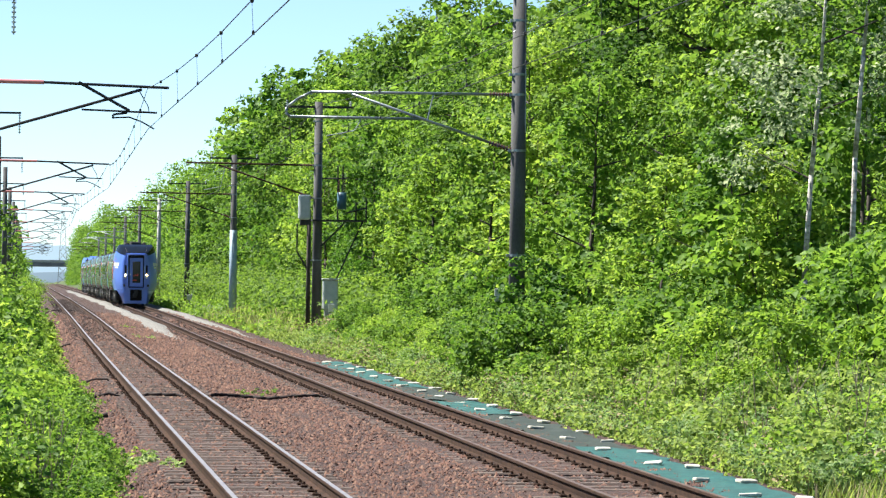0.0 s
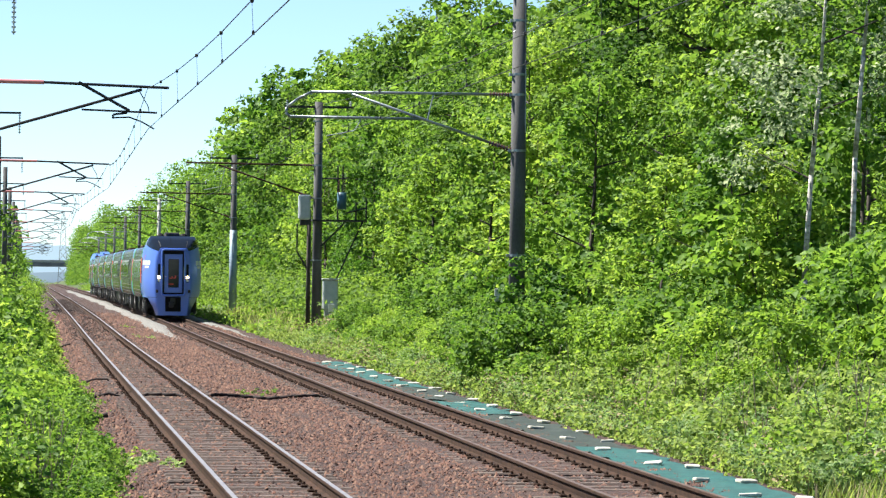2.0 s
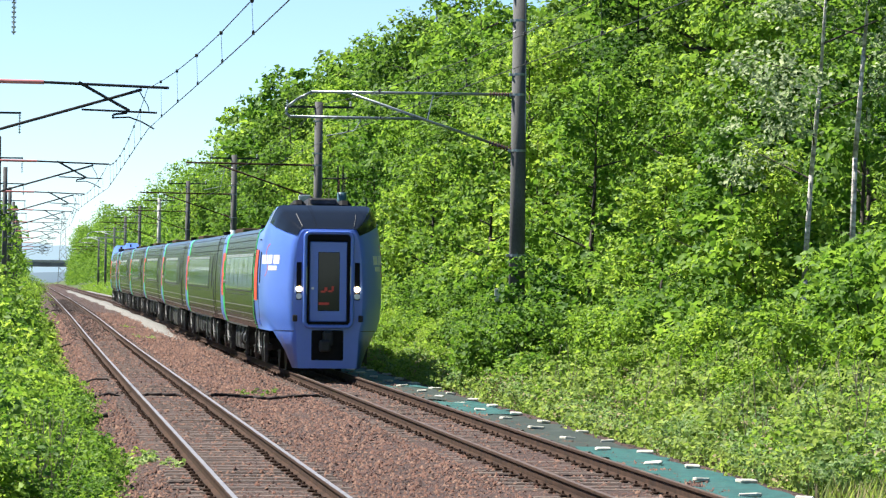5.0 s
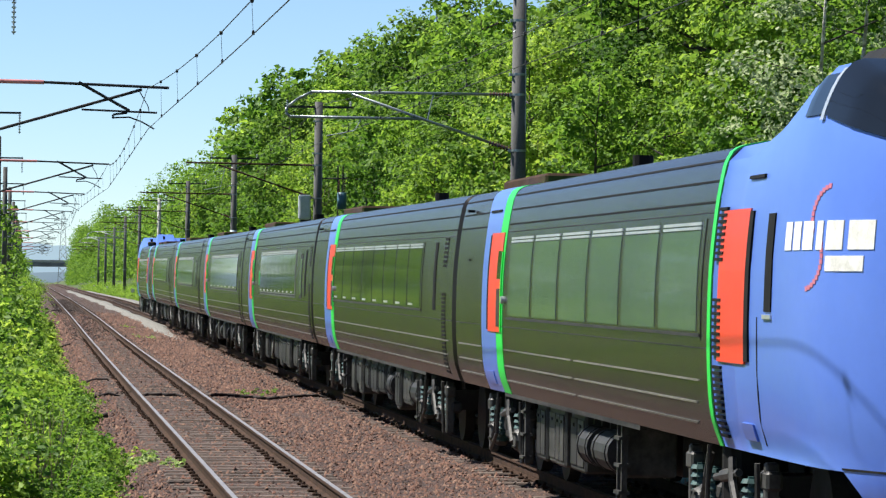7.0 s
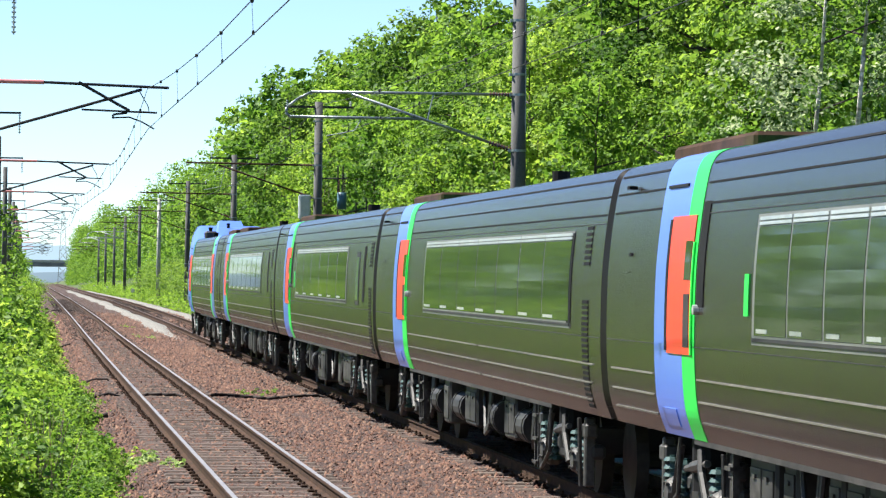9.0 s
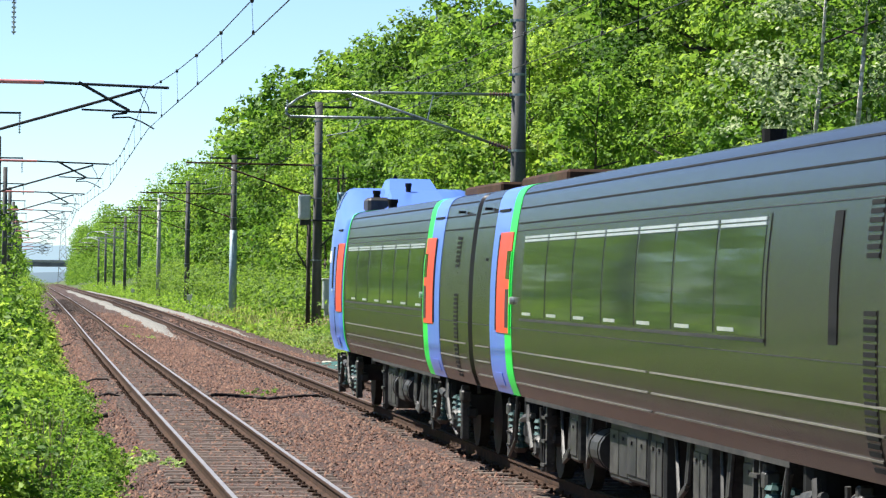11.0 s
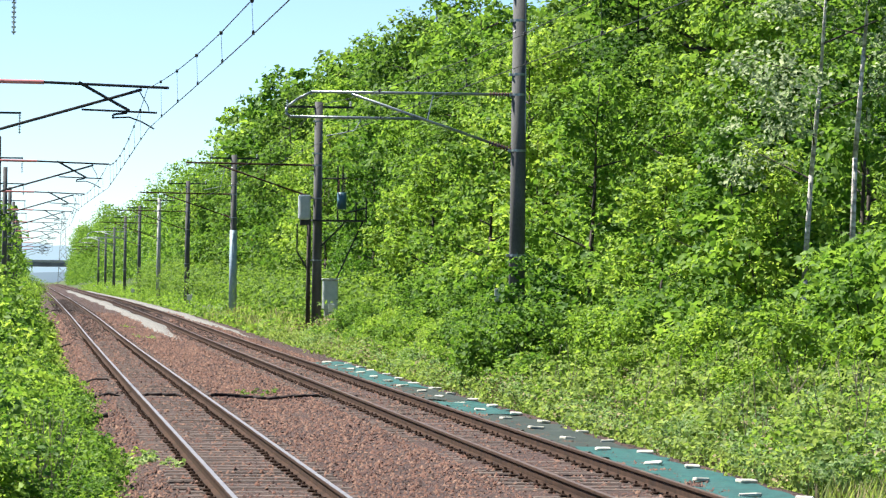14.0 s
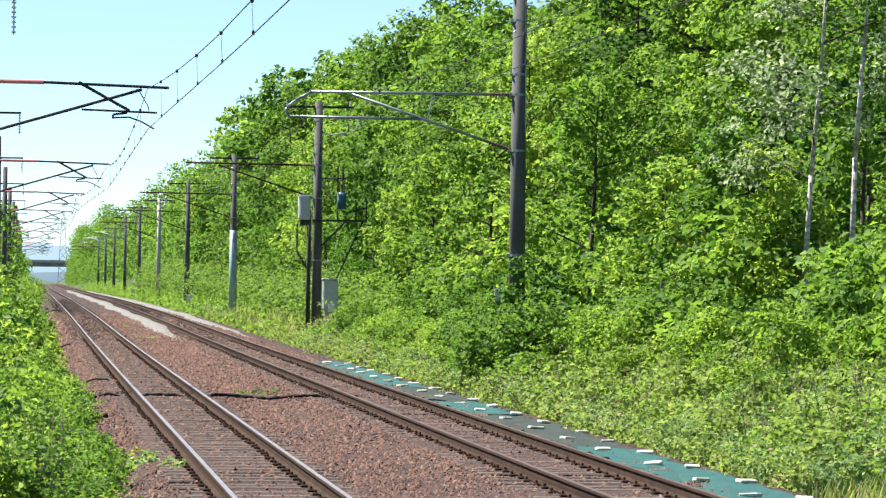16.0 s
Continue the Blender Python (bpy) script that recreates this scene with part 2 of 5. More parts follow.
def part(name, bm, material, parent=None, label="", smooth=False):
    """Links a bmesh or mesh as one object under a thing or a part."""
    if isinstance(bm, bmesh.types.BMesh):
        me = bpy.data.meshes.new(name)
        bm.to_mesh(me)
        bm.free()
        me.materials.append(material)
        if smooth:
            me.polygons.foreach_set("use_smooth", [True] * len(me.polygons))
    else:
        me = bm
    ob = new(name, me)
    if parent:
        ob.parent = parent
    if label:
        ob["label"] = label
    return ob


def box(bm, x0, x1, y0, y1, z0, z1, bevel=0.0):
    r = bmesh.ops.create_cube(bm, size=1.0)
    bmesh.ops.transform(bm, verts=r["verts"], matrix=Matrix.Translation(((x0 + x1) / 2, (y0 + y1) / 2, (z0 + z1) / 2)) @ Matrix.Diagonal((x1 - x0, y1 - y0, z1 - z0, 1)))
    if bevel:
        edges = list({e for v in r["verts"] for e in v.link_edges})
        bmesh.ops.bevel(bm, geom=edges, offset=bevel, segments=1, affect="EDGES")
    return bm


def tube(bm, a, b, r0, r1=None, n=8):
    a, b = Vector(a), Vector(b)
    r1 = r0 if r1 is None else r1
    d = b - a
    m = Matrix.Translation((a + b) / 2) @ d.to_track_quat("Z", "Y").to_matrix().to_4x4()
    bmesh.ops.create_cone(bm, cap_ends=True, segments=n, radius1=r0, radius2=r1, depth=d.length, matrix=m)
    return bm


def rod(bm, pts, r, n=6):
    for a, b in zip(pts, pts[1:]):
        tube(bm, a, b, r, r, n)
    return bm


def thing(name, at, label, category, group="", kind=""):
    e = new(name)
    e.empty_display_size = 0.2
    e.matrix_world = at if isinstance(at, Matrix) else Matrix.Translation(at)
    return tagged(e, label, category, group, kind)


# ---- ground ----
def stations(a, b, near):
    out, s = [], a
    while s < b:
        out.append(s)
        s += max(near, s * 0.05)
    return out + [b]


def sheet(name, lats, ss, up, material, label, rough=0.0, category=""):
    verts, faces, n = [], [], len(lats)
    for s in ss:
        for la in lats:
            p = spot(la, s, up)
            if rough and abs(la) < 100:
                p.z += rough * (noise.noise((la * 0.6, s * 0.6, 1.3)) + 0.5 * noise.noise((la * 2, s * 2, 4.1)))
            verts.append(p)
    for i in range(len(ss) - 1):
        for j in range(n - 1):
            k = i * n + j
            faces.append((k, k + 1, k + n + 1, k + n))
    return tagged(new(name, mesh_of(name, verts, faces, material, True)), label, category or name, kind="structure")


def build_ground():
    lats = [-900, -200, -60, -20, -9, -5, -2.5, -1, 0.3, 0.95, 1.4, 2.5, 3.6, 4.0, 4.4, 5.1, 6.2, 7.45, 7.9, 8.3, 8.5, 8.7, 8.9, 9.3, 9.6, 10, 10.6, 12, 14, 17, 20, 28, 40, 120, 300, 1200]
    sheet("ground", lats, [-60, -30, 0, 15] + stations(25, 2500, 1.5)[0:] + [4000], -0.05, M["earth"], "grassy earth rising gently beside the railway", category="ground")
    bl = [0.55, 0.8, 0.95, 1.2, 1.4] + [1.6 + 0.2 * i for i in range(10)] + [3.7, 3.9, 4.1, 4.3, 4.4, 4.6, 4.8, 5.0] + [5.2 + 0.2 * i for i in range(12)] + [7.6, 7.8, 8.0, 8.2, 8.4, 8.6, 8.8]
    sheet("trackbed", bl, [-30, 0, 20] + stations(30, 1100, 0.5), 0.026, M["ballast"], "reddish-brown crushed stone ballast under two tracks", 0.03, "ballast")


def build_rails():
    """Two tracks: four rails with foot, web and head, and concrete sleepers."""
    prof = [(-0.062, -0.153), (0.062, -0.153), (0.062, -0.14), (0.010, -0.122), (0.010, -0.04), (0.034, -0.03), (0.034, -0.006), (0.026, 0.0), (-0.026, 0.0), (-0.034, -0.006), (-0.034, -0.03), (-0.010, -0.04), (-0.010, -0.122), (-0.062, -0.14)]
    ss = [-30, 0, 20] + stations(30, 1100, 2.0)
    for tname, c, top in (("track_west", TL, M["rail_top"]), ("track_east", TR, M["rail_dull"])):
        tr = thing(tname, (0, 0, 0), "railway track with steel rails on concrete sleepers", "railway track", "tracks", "structure")
        for off in (-0.566, 0.566):
            verts, faces, n = [], [], len(prof)
            for s in ss:
                for dx, dz in prof:
                    verts.append(rail_spot(c + off + dx, s, dz))
            for i in range(len(ss) - 1):
                for j in range(n):
                    k, k2 = i * n + j, i * n + (j + 1) % n
                    faces.append((k, k2, k2 + n, k + n))
            me = mesh_of("rail", verts, faces, M["rust"])
            me.materials.append(top)
            for p in me.polygons:
                if p.index % n == 7:
                    p.material_index = 1
            part("rail", me, None, tr)
        bm = bmesh.new()
        box(bm, -1.0, 1.0, -0.11, 0.11, -0.34, -0.165, 0.02)
        sl = bpy.data.meshes.new("sleeper")
        bm.to_mesh(sl)
        bm.free()
        sl.materials.append(M["sleeper"])
        bm = bmesh.new()
        for o in (-0.566, 0.566):
            for sgn in (-1, 1):
                x = o + sgn * 0.105
                box(bm, x - 0.04, x + 0.04, -0.05, 0.05, -0.166, -0.132, 0.012)
                tube(bm, (x, 0, -0.13), (x, 0, -0.1), 0.018, 0.014, 6)
        cl = bpy.data.meshes.new("fastening")
        bm.to_mesh(cl)
        bm.free()
        cl.materials.append(M["rust"])
        rest = []
        step = 0.68
        for k in range(400):
            s = 30 + k * step
            p = rail_spot(c, s)
            if k < 140:
                ob = part("sleeper", sl, None, tr)
                ob.location = p + Vector((random.uniform(-0.02, 0.02), 0, random.uniform(-0.012, 0.004)))
                ob.rotation_euler = (0, 0, random.uniform(-0.01, 0.01))
                part("fastening", cl, None, ob)
            else:
                rest.append(p)
        bm = bmesh.new()
        for p in rest:
            box(bm, p.x - 1.0, p.x + 1.0, p.y - 0.11, p.y + 0.11, p.z - 0.3, p.z - 0.165)
        tagged(part("far_sleepers", bm, M["sleeper"], tr), kind="stuff")


# ---- leaves, bushes and trees ----
RNG = np.random.default_rng(7)


def leaf_mesh(name, centres, radii, count, size, material, squash=0.8, up=0.35, shell=0.55, flat=0.0):
    """Many folded leaves in flat sprays, the sprays spread over the outer part of clumps."""
    centres, radii = np.array(centres, float), np.array(radii, float)
    sub = 13
    w = radii**2
    k = RNG.choice(len(radii), count, p=w / w.sum())
    j = RNG.integers(0, sub, count)
    sd = RNG.normal(size=(len(radii), sub, 3))
    sd /= np.linalg.norm(sd, axis=2)[:, :, None]
    sr = radii[:, None] * (shell + (1 - shell) * RNG.random((len(radii), sub)) ** 0.6) * (1 + 0.08 * RNG.normal(size=(len(radii), sub)))
    sc = centres[:, None] + sd * sr[:, :, None] * np.array([1, 1, squash])
    wide = RNG.uniform(0.6, 1.35, (len(radii), sub))
    d = sd[k, j]
    off = RNG.normal(size=(count, 3)) * (radii[k] * 0.23 * wide[k, j])[:, None] * np.array([1, 1, 0.42])
    c = sc[k, j] + off
    c[:, 2] -= 0.25 * np.linalg.norm(off[:, :2], axis=1)
    nrm = d * 0.45 + RNG.normal(size=(count, 3)) * 0.45 + np.array([0, 0, up + 0.25])
    nrm /= np.linalg.norm(nrm, axis=1)[:, None]
    a = np.cross(nrm, RNG.normal(size=(count, 3)))
    a /= np.linalg.norm(a, axis=1)[:, None]
    b = np.cross(nrm, a)
    L = size * (0.6 + 0.8 * RNG.random(count))[:, None]
    W = L * (0.30 + 0.12 * RNG.random(count))[:, None]
    v = np.empty((count, 4, 3))
    v[:, 0] = c - a * L * 0.5
    v[:, 1] = c + b * W + nrm * W * 0.35
    v[:, 2] = c + a * L * 0.5 - nrm * L * 0.12
    v[:, 3] = c - b * W + nrm * W * 0.35
    idx = np.arange(count)[:, None] * 4
    tri = np.concatenate([idx + np.array([0, 1, 2]), idx + np.array([0, 2, 3])], axis=1).reshape(-1)
    me = bpy.data.meshes.new(name)
    me.vertices.add(count * 4)
    me.vertices.foreach_set("co", v.reshape(-1))
    me.loops.add(count * 6)
    me.loops.foreach_set("vertex_index", tri.astype(np.int32))
    me.polygons.add(count * 2)
    me.polygons.foreach_set("loop_start", np.arange(0, count * 6, 3, dtype=np.int32))
    me.materials.append(material)
    me.update()
    me.validate()
    return me


def tree(height, spread, count, size, leaf, bark, label, low=0.25, seed=0, trunk_r=None, limbs=9):
    """A tapered trunk with limbs and a crown of clumps."""
    rnd = random.Random(seed)
    t = thing("tree", (0, 0, 0), label, "tree")
    r = trunk_r or height * 0.012
    bm = bmesh.new()
    pts, x, y = [], 0.0, 0.0
    for i in range(7):
        pts.append(Vector((x, y, height * 0.93 * i / 6 - 0.3)))
        x += rnd.uniform(-0.12, 0.12) * height / 12
        y += rnd.uniform(-0.12, 0.12) * height / 12
    for i in range(6):
        tube(bm, pts[i], pts[i + 1], r * (1 - i / 6.6), r * (1 - (i + 1) / 6.6), 8)
    centres, radii = [], []
    lb = bmesh.new()
    for i in range(limbs):
        h = low + (0.95 - low) * (i + 0.5) / limbs
        j = min(int(h * 6), 5)
        base = pts[j].lerp(pts[j + 1], h * 6 - j) if h * 6 - j < 1 else pts[j + 1]
        ang = i * 2.4 + rnd.uniform(-0.5, 0.5)
        reach = spread * (0.55 + 0.45 * math.sin(math.pi * min(1, (h - low) / (1 - low) * 0.75 + 0.3))) * rnd.uniform(0.75, 1.1)
        tip = base + Vector((math.cos(ang) * reach, math.sin(ang) * reach, reach * rnd.uniform(0.15, 0.5)))
        tube(lb, base, tip, r * 0.35, r * 0.1, 5)
        for f, g in ((1.0, 0.42), (0.62, 0.40), (0.85, 0.30)):
            p = base.lerp(tip, f) + Vector([rnd.uniform(-0.25, 0.25) * spread for _ in range(3)])
            centres.append(p)
            radii.append(spread * g * rnd.uniform(0.75, 1.15))
    centres.append(pts[-1])
    radii.append(spread * 0.4)
    part("trunk", bm, bark, t, smooth=True)
    part("branch", lb, M["bark"], t)
    part("crown", leaf_mesh("crown", centres, radii, count, size, leaf), None, t)
    return t


def bush(height, spread, count, size, leaf, label, seed=0, name="bush"):
    rnd = random.Random(seed)
    t = thing(name, (0, 0, 0), label, "bush")
    st = bmesh.new()
    centres, radii = [], []
    for i in range(7):
        a = i * 2.4 + rnd.random()
        d = spread * rnd.uniform(0.25, 0.8)
        tip = Vector((math.cos(a) * d, math.sin(a) * d, height * rnd.uniform(0.35, 0.85)))
        tube(st, (0, 0, -0.1), tip, 0.025, 0.008, 4)
        centres.append(tip)
        radii.append(spread * rnd.uniform(0.3, 0.5))
        centres.append(Vector((tip.x * 1.1, tip.y * 1.1, height * rnd.uniform(0.1, 0.3))))
        radii.append(spread * rnd.uniform(0.3, 0.45))
    part("stem", st, M["bark"], t)
    part("foliage", leaf_mesh("foliage", centres, radii, count, size, leaf, squash=0.9), None, t)
    return t


def scatter(protos, places, rnd):
    """Stands copies of the prototypes at places (position, scale), the first of each where it was built."""
    for i, (p, sc) in enumerate(places):
        src = protos[rnd.randrange(len(protos))]
        c = copy_thing(src, Matrix.Identity(4))
        c.matrix_basis = Matrix.Translation(p) @ Euler((0, 0, rnd.uniform(0, 6.28))).to_matrix().to_4x4() @ Matrix.Diagonal((sc, sc, sc * rnd.uniform(0.9, 1.12), 1))


def drop(protos):
    for pr in protos:
        for o in list(pr.children_recursive) + [pr]:
            bpy.data.objects.remove(o)


def stuff_leaves(name, label, centres, radii, count, size, leaf, squash=0.9):
    ob = new(name, leaf_mesh(name, centres, radii, count, size, M[leaf], squash, shell=0.2))
    return tagged(ob, label, "vegetation", kind="stuff")


def row(rnd, lats, s0, s1, jitter, grow=0.0, vary=(0.78, 1.16)):
    """Places in rows beside the line: (lat, gap, scale) in lats."""
    out = []
    for lat, gap, h in lats:
        s = s0 + rnd.uniform(0, gap)
        while s < s1:
            out.append((spot(lat + rnd.uniform(-jitter, jitter), s + rnd.uniform(-0.3, 0.3) * gap), h * rnd.uniform(*vary)))
            s += gap * (1 + grow * (s - s0))
    return out


KINDS = (
    ("leaf", "broad-leaved tree in fresh green leaf at the forest edge"), ("leaf_young", "broad-leaved tree in pale young leaf at the forest edge"),
    ("leaf_dark", "broad-leaved tree in dark green leaf in the forest"), ("leaf", "spreading broad-leaved tree in full leaf at the forest edge"))


def build_forest():
    rnd = random.Random(3)
    near = [tree(11.0 + 1.2 * (i % 3), 2.35, 9000, 0.19, M[k], M["bark"], lab, 0.12, 10 + i, limbs=14) for i, (k, lab) in enumerate(KINDS)]
    scatter(near, row(rnd, ((14.8, 3.6, 0.72),), 73, 128, 1.0) + row(rnd, ((18.2, 4.0, 0.98),), 68, 128, 1.0), rnd)
    drop(near)
    mid = [tree(11.5 + 1.2 * (i % 3), 2.7, 5600, 0.25, M[k], M["bark"], lab, 0.12, 20 + i, limbs=12) for i, (k, lab) in enumerate(KINDS)]
    scatter(mid, row(rnd, ((14.6, 4.6, 0.68), (18.2, 5.2, 0.98)), 130, 215, 1.0), rnd)
    drop(mid)
    far = [tree(12.5, 3.0, 2900, 0.37, M[k], M["bark"], lab, 0.10, 30 + i, limbs=10) for i, (k, lab) in enumerate(KINDS)]
    places = row(rnd, ((14.4, 5.5, 0.62), (18.2, 6.5, 1.08), (23, 9, 1.2)), 216, 760, 1.3, 0.0022)
    for k in range(34):
        s = 285 + k * 13
        places.append((spot(10.6 + rnd.uniform(0, 1.5), 560 + k * 13), 0.42 * rnd.uniform(0.7, 1.15)))
        places.append((spot(9.2 + rnd.uniform(0, 1.0), 840 + k * 5), 0.40 * rnd.uniform(0.7, 1.15)))
        places.append((spot(-2.2 - rnd.uniform(0, 1.2), 640 + k * 11), 0.6 * rnd.uniform(0.7, 1.15)))
        places.append((spot(-2.1 - rnd.uniform(0, 1.2), 230 + k * 12), 0.62 * rnd.uniform(0.75, 1.15)))
        places.append((spot(13.5 + rnd.uniform(0, 5), 640 + k * 11), 1.22 * rnd.uniform(0.75, 1.1)))
        places.append((spot(10.9 + rnd.uniform(0, 2), 800 + k * 6), 1.12 * rnd.uniform(0.6, 1.1)))
    places += row(rnd, ((22.5, 6, 0.94),), 70, 215, 1.5)
    # a wood across the line, mirrored in the windows of the train
    places += row(rnd, ((-12.5, 6, 0.72), (-17, 8, 0.95)), 0, 330, 1.0)
    places += row(random.Random(5), ((-14.5, 6, 1.0),), 0, 330, 1.0)
    near_far = [q for q in places if q[0].x > 0 and q[0].y < 330]
    scatter(far, near_far, rnd)
    c, r = [], []
    for p, sc in places:
        if p.x > 0 and p.y < 330:
            continue
        for _ in range(9):
            h = rnd.uniform(0.12, 0.95)
            w = 2.6 * sc * math.sin(math.pi * min(0.95, h * 0.8 + 0.2))
            c.append(p + Vector((rnd.uniform(-w, w), rnd.uniform(-w, w), h * 12.5 * sc)))
            r.append(sc * rnd.uniform(1.0, 1.9))
    stuff_leaves("far_woods", "distant green broad-leaved woods along the line", c, r, 215000, 0.34, "leaf")
    drop(far)
    birches = [tree(12.5, 1.75, n, 0.105, M[leaf], M["birch"], lab, low, 44 + i, trunk_r=0.066, limbs=12) for i, (leaf, n, low, lab) in enumerate((("leaf_dark", 3800, 0.5, "slender birch with white trunk and dark green leaves"), ("leaf_white", 6500, 0.3, "slender birch with white trunk and pale-backed leaves")))]
    for i, lat, s, sc in ((0, 14.3, 64.2, 1.0), (1, 13.5, 64.6, 0.95)):
        copy_thing(birches[i], Matrix.Translation(spot(lat, s)) @ Euler((0, 0, 1.3 * i + lat)).to_matrix().to_4x4() @ Matrix.Diagonal((sc, sc, sc, 1)))
    drop(birches)

    shrubs = (("leaf", "leafy green shrub below the forest edge"), ("leaf_young", "pale green young shrub below the forest edge"), ("leaf", "dense green shrub below the forest edge"), ("leaf_young", "spreading light green shrub by the line"))
    bushes = [bush(2.0, 1.35, 2900, 0.128, M[k], lab, 50 + i) for i, (k, lab) in enumerate(shrubs)]
    places = row(rnd, ((11.5, 2.7, 0.62), (12.6, 2.3, 0.9), (13.8, 3.1, 1.2)), 53, 118, 0.6, 0.0, (0.5, 1.35))
    places += row(rnd, ((10.45, 2.1, 0.56),), 67, 126, 0.4) + row(rnd, ((9.7, 2.6, 0.34),), 72, 126, 0.25) + row(rnd, ((10.9, 2.4, 0.42),), 52, 68, 0.4)
    places += [(spot(la, s), h) for la, s, h in ((9.75, 76.2, 0.85), (10.3, 75.4, 1.0), (11.0, 77.3, 1.1), (10.6, 73.5, 0.8), (11.3, 71, 0.8))]
    scatter(bushes, places, rnd)
    small = [bush(2.0, 1.35, 1000, 0.18, M[k], lab, 70 + i) for i, (k, lab) in enumerate((("leaf_young", "low bright green bush beside the track"), ("leaf", "low leafy green bush beside the track")))]
    near = [bush(2.0, 1.35, 1500, 0.145, M[k], lab, 80 + i) for i, (k, lab) in enumerate((("leaf_young", "low bright green bush beside the track"), ("leaf_young", "low pale green bush beside the track"), ("leaf", "low leafy green bush beside the track")))]
    scatter(near, row(rnd, ((0.42, 1.0, 0.36), (-0.30, 1.1, 0.5), (-1.0, 1.3, 0.62)), 35.5, 70, 0.15), rnd)
    scatter(small, row(rnd, ((0.1, 2.0, 0.40), (-0.8, 2.2, 0.75), (-2.0, 2.6, 1.1)), 70, 150, 0.25), rnd)
    drop(bushes + small + near)
    # young trees that stand out from the forest edge
    own = random.Random(17)
    young = [tree(6.0 + 0.8 * i, 1.5, 4200, 0.17, M[k], M["bark"], lab, 0.08, 90 + i, limbs=12) for i, (k, lab) in enumerate((("leaf", "young broad-leaved tree standing out from the forest edge"), ("leaf_young", "slim young tree in pale green leaf"), ("leaf", "small leafy tree among the shrubs")))]
    scatter(young, row(own, ((12.8, 4.5, 0.85),), 62, 128, 0.7, 0.0, (0.55, 1.15)) + [(spot(la, q), h) for la, q, h in ((15.1, 67, 0.85), (15.9, 70, 1.0), (14.9, 73, 0.8), (14.5, 60.5, 0.5))], own)
    drop(young)
    # weeds and grass
    def strip(n, lat0, lat1, s0, s1, r0, r1, lift, power=1.0):
        c, r = [], []
        for _ in range(n):
            s = s0 + (s1 - s0) * rnd.random() ** power
            la = rnd.uniform(lat0, lat1)
            rad = rnd.uniform(r0, r1) * (1 + (s - s0) / 260)
            c.append(spot(la, s, rad * lift))
            r.append(rad)
        return c, r

    c, r = strip(1400, 8.42, 12.0, 42, 135, 0.12, 0.34, 0.7, 1.3)
    stuff_leaves("weeds", "mixed green weeds and seedlings on the verge", c, r, 60000, 0.07, "grass")
    c, r = strip(480, 8.6, 12.6, 42, 120, 0.10, 0.34, 0.95, 2.2)
    stuff_leaves("pale_weeds", "pale grey-green weeds with fine leaves on the verge", c, r, 50000, 0.06, "leaf_silver")
    c, r = strip(40, 9.5, 10.9, 112, 133, 0.2, 0.42, 0.8)
    stuff_leaves("dry_patch", "patch of dry tan grass at the foot of the pole", c, r, 2000, 0.11, "dry")
    c, r = strip(500, 9.2, 12.5, 42, 125, 0.2, 0.5, 0.6, 1.3)
    stuff_leaves("undergrowth", "leafy undergrowth between the shrubs", c, r, 34000, 0.09, "leaf_young")
    c, r = strip(170, 9.0, 12.8, 42, 74, 0.2, 0.42, 1.3, 1.1)
    stuff_leaves("tall_weeds", "tall leafy weeds standing above the verge", c, r, 16000, 0.095, "grass")
    bm = bmesh.new()
    for _ in range(190):
        b = spot(rnd.uniform(9.2, 13.2), rnd.uniform(43, 72))
        tip = b + Vector((rnd.uniform(-0.25, 0.25), rnd.uniform(-0.25, 0.25), rnd.uniform(0.5, 1.15)))
        tube(bm, b, tip, 0.008, 0.004, 4)
        q = b.lerp(tip, 0.6)
        tube(bm, q, q + Vector((rnd.uniform(-0.3, 0.3), rnd.uniform(-0.3, 0.3), 0.25)), 0.005, 0.003, 4)
    tagged(part("dead_stalks", bm, M["stalk"]), "dry grey-brown stalks among the weeds", "stalks", kind="stuff")
    bm = bmesh.new()
    for _ in range(150):
        b = spot(rnd.uniform(-0.4, 0.3), rnd.uniform(36.5, 46))
        tip = b + Vector((rnd.uniform(-0.3, 0.3), rnd.uniform(-0.3, 0.3), rnd.uniform(0.5, 1.15)))
        tube(bm, b, tip, 0.007, 0.003, 4)
    tagged(part("tall_straw", bm, M["stalk"]), "pale dry grass stems among the bushes", "grass", kind="stuff")
    c, r = strip(300, 8.5, 12.0, 42, 110, 0.12, 0.38, 0.9, 1.2)
    stuff_leaves("dry_weeds", "withered straw-coloured weeds among the green", c, r, 9000, 0.055, "dry")
    c, r = strip(1100, 8.5, 11.6, 90, 620, 0.15, 0.35, 0.5, 1.6)
    stuff_leaves("verge_plants", "green plants along the far verge", c, r, 30000, 0.15, "leaf")
    c, r = strip(500, -0.6, 0.85, 36, 150, 0.1, 0.24, 0.7, 1.6)
    stuff_leaves("track_weeds", "bright green weeds at the edge of the ballast", c, r, 15000, 0.085, "leaf_young")
    for i, (la, s, n) in enumerate(((1.15, 47.0, 700), (1.05, 48.0, 400), (1.5, 46.2, 300), (4.45, 72.8, 260), (4.1, 131, 300), (4.0, 152, 120), (0.95, 66, 300))):
        c = [spot(la + rnd.uniform(-0.35, 0.35), s + rnd.uniform(-1.2, 1.2), 0.05) for _ in range(14)]
        stuff_leaves("weed_tuft", "small green weeds growing in the ballast", c, [rnd.uniform(0.05, 0.13) for _ in c], n, 0.055, "leaf_young" if i % 2 else "leaf_silver")
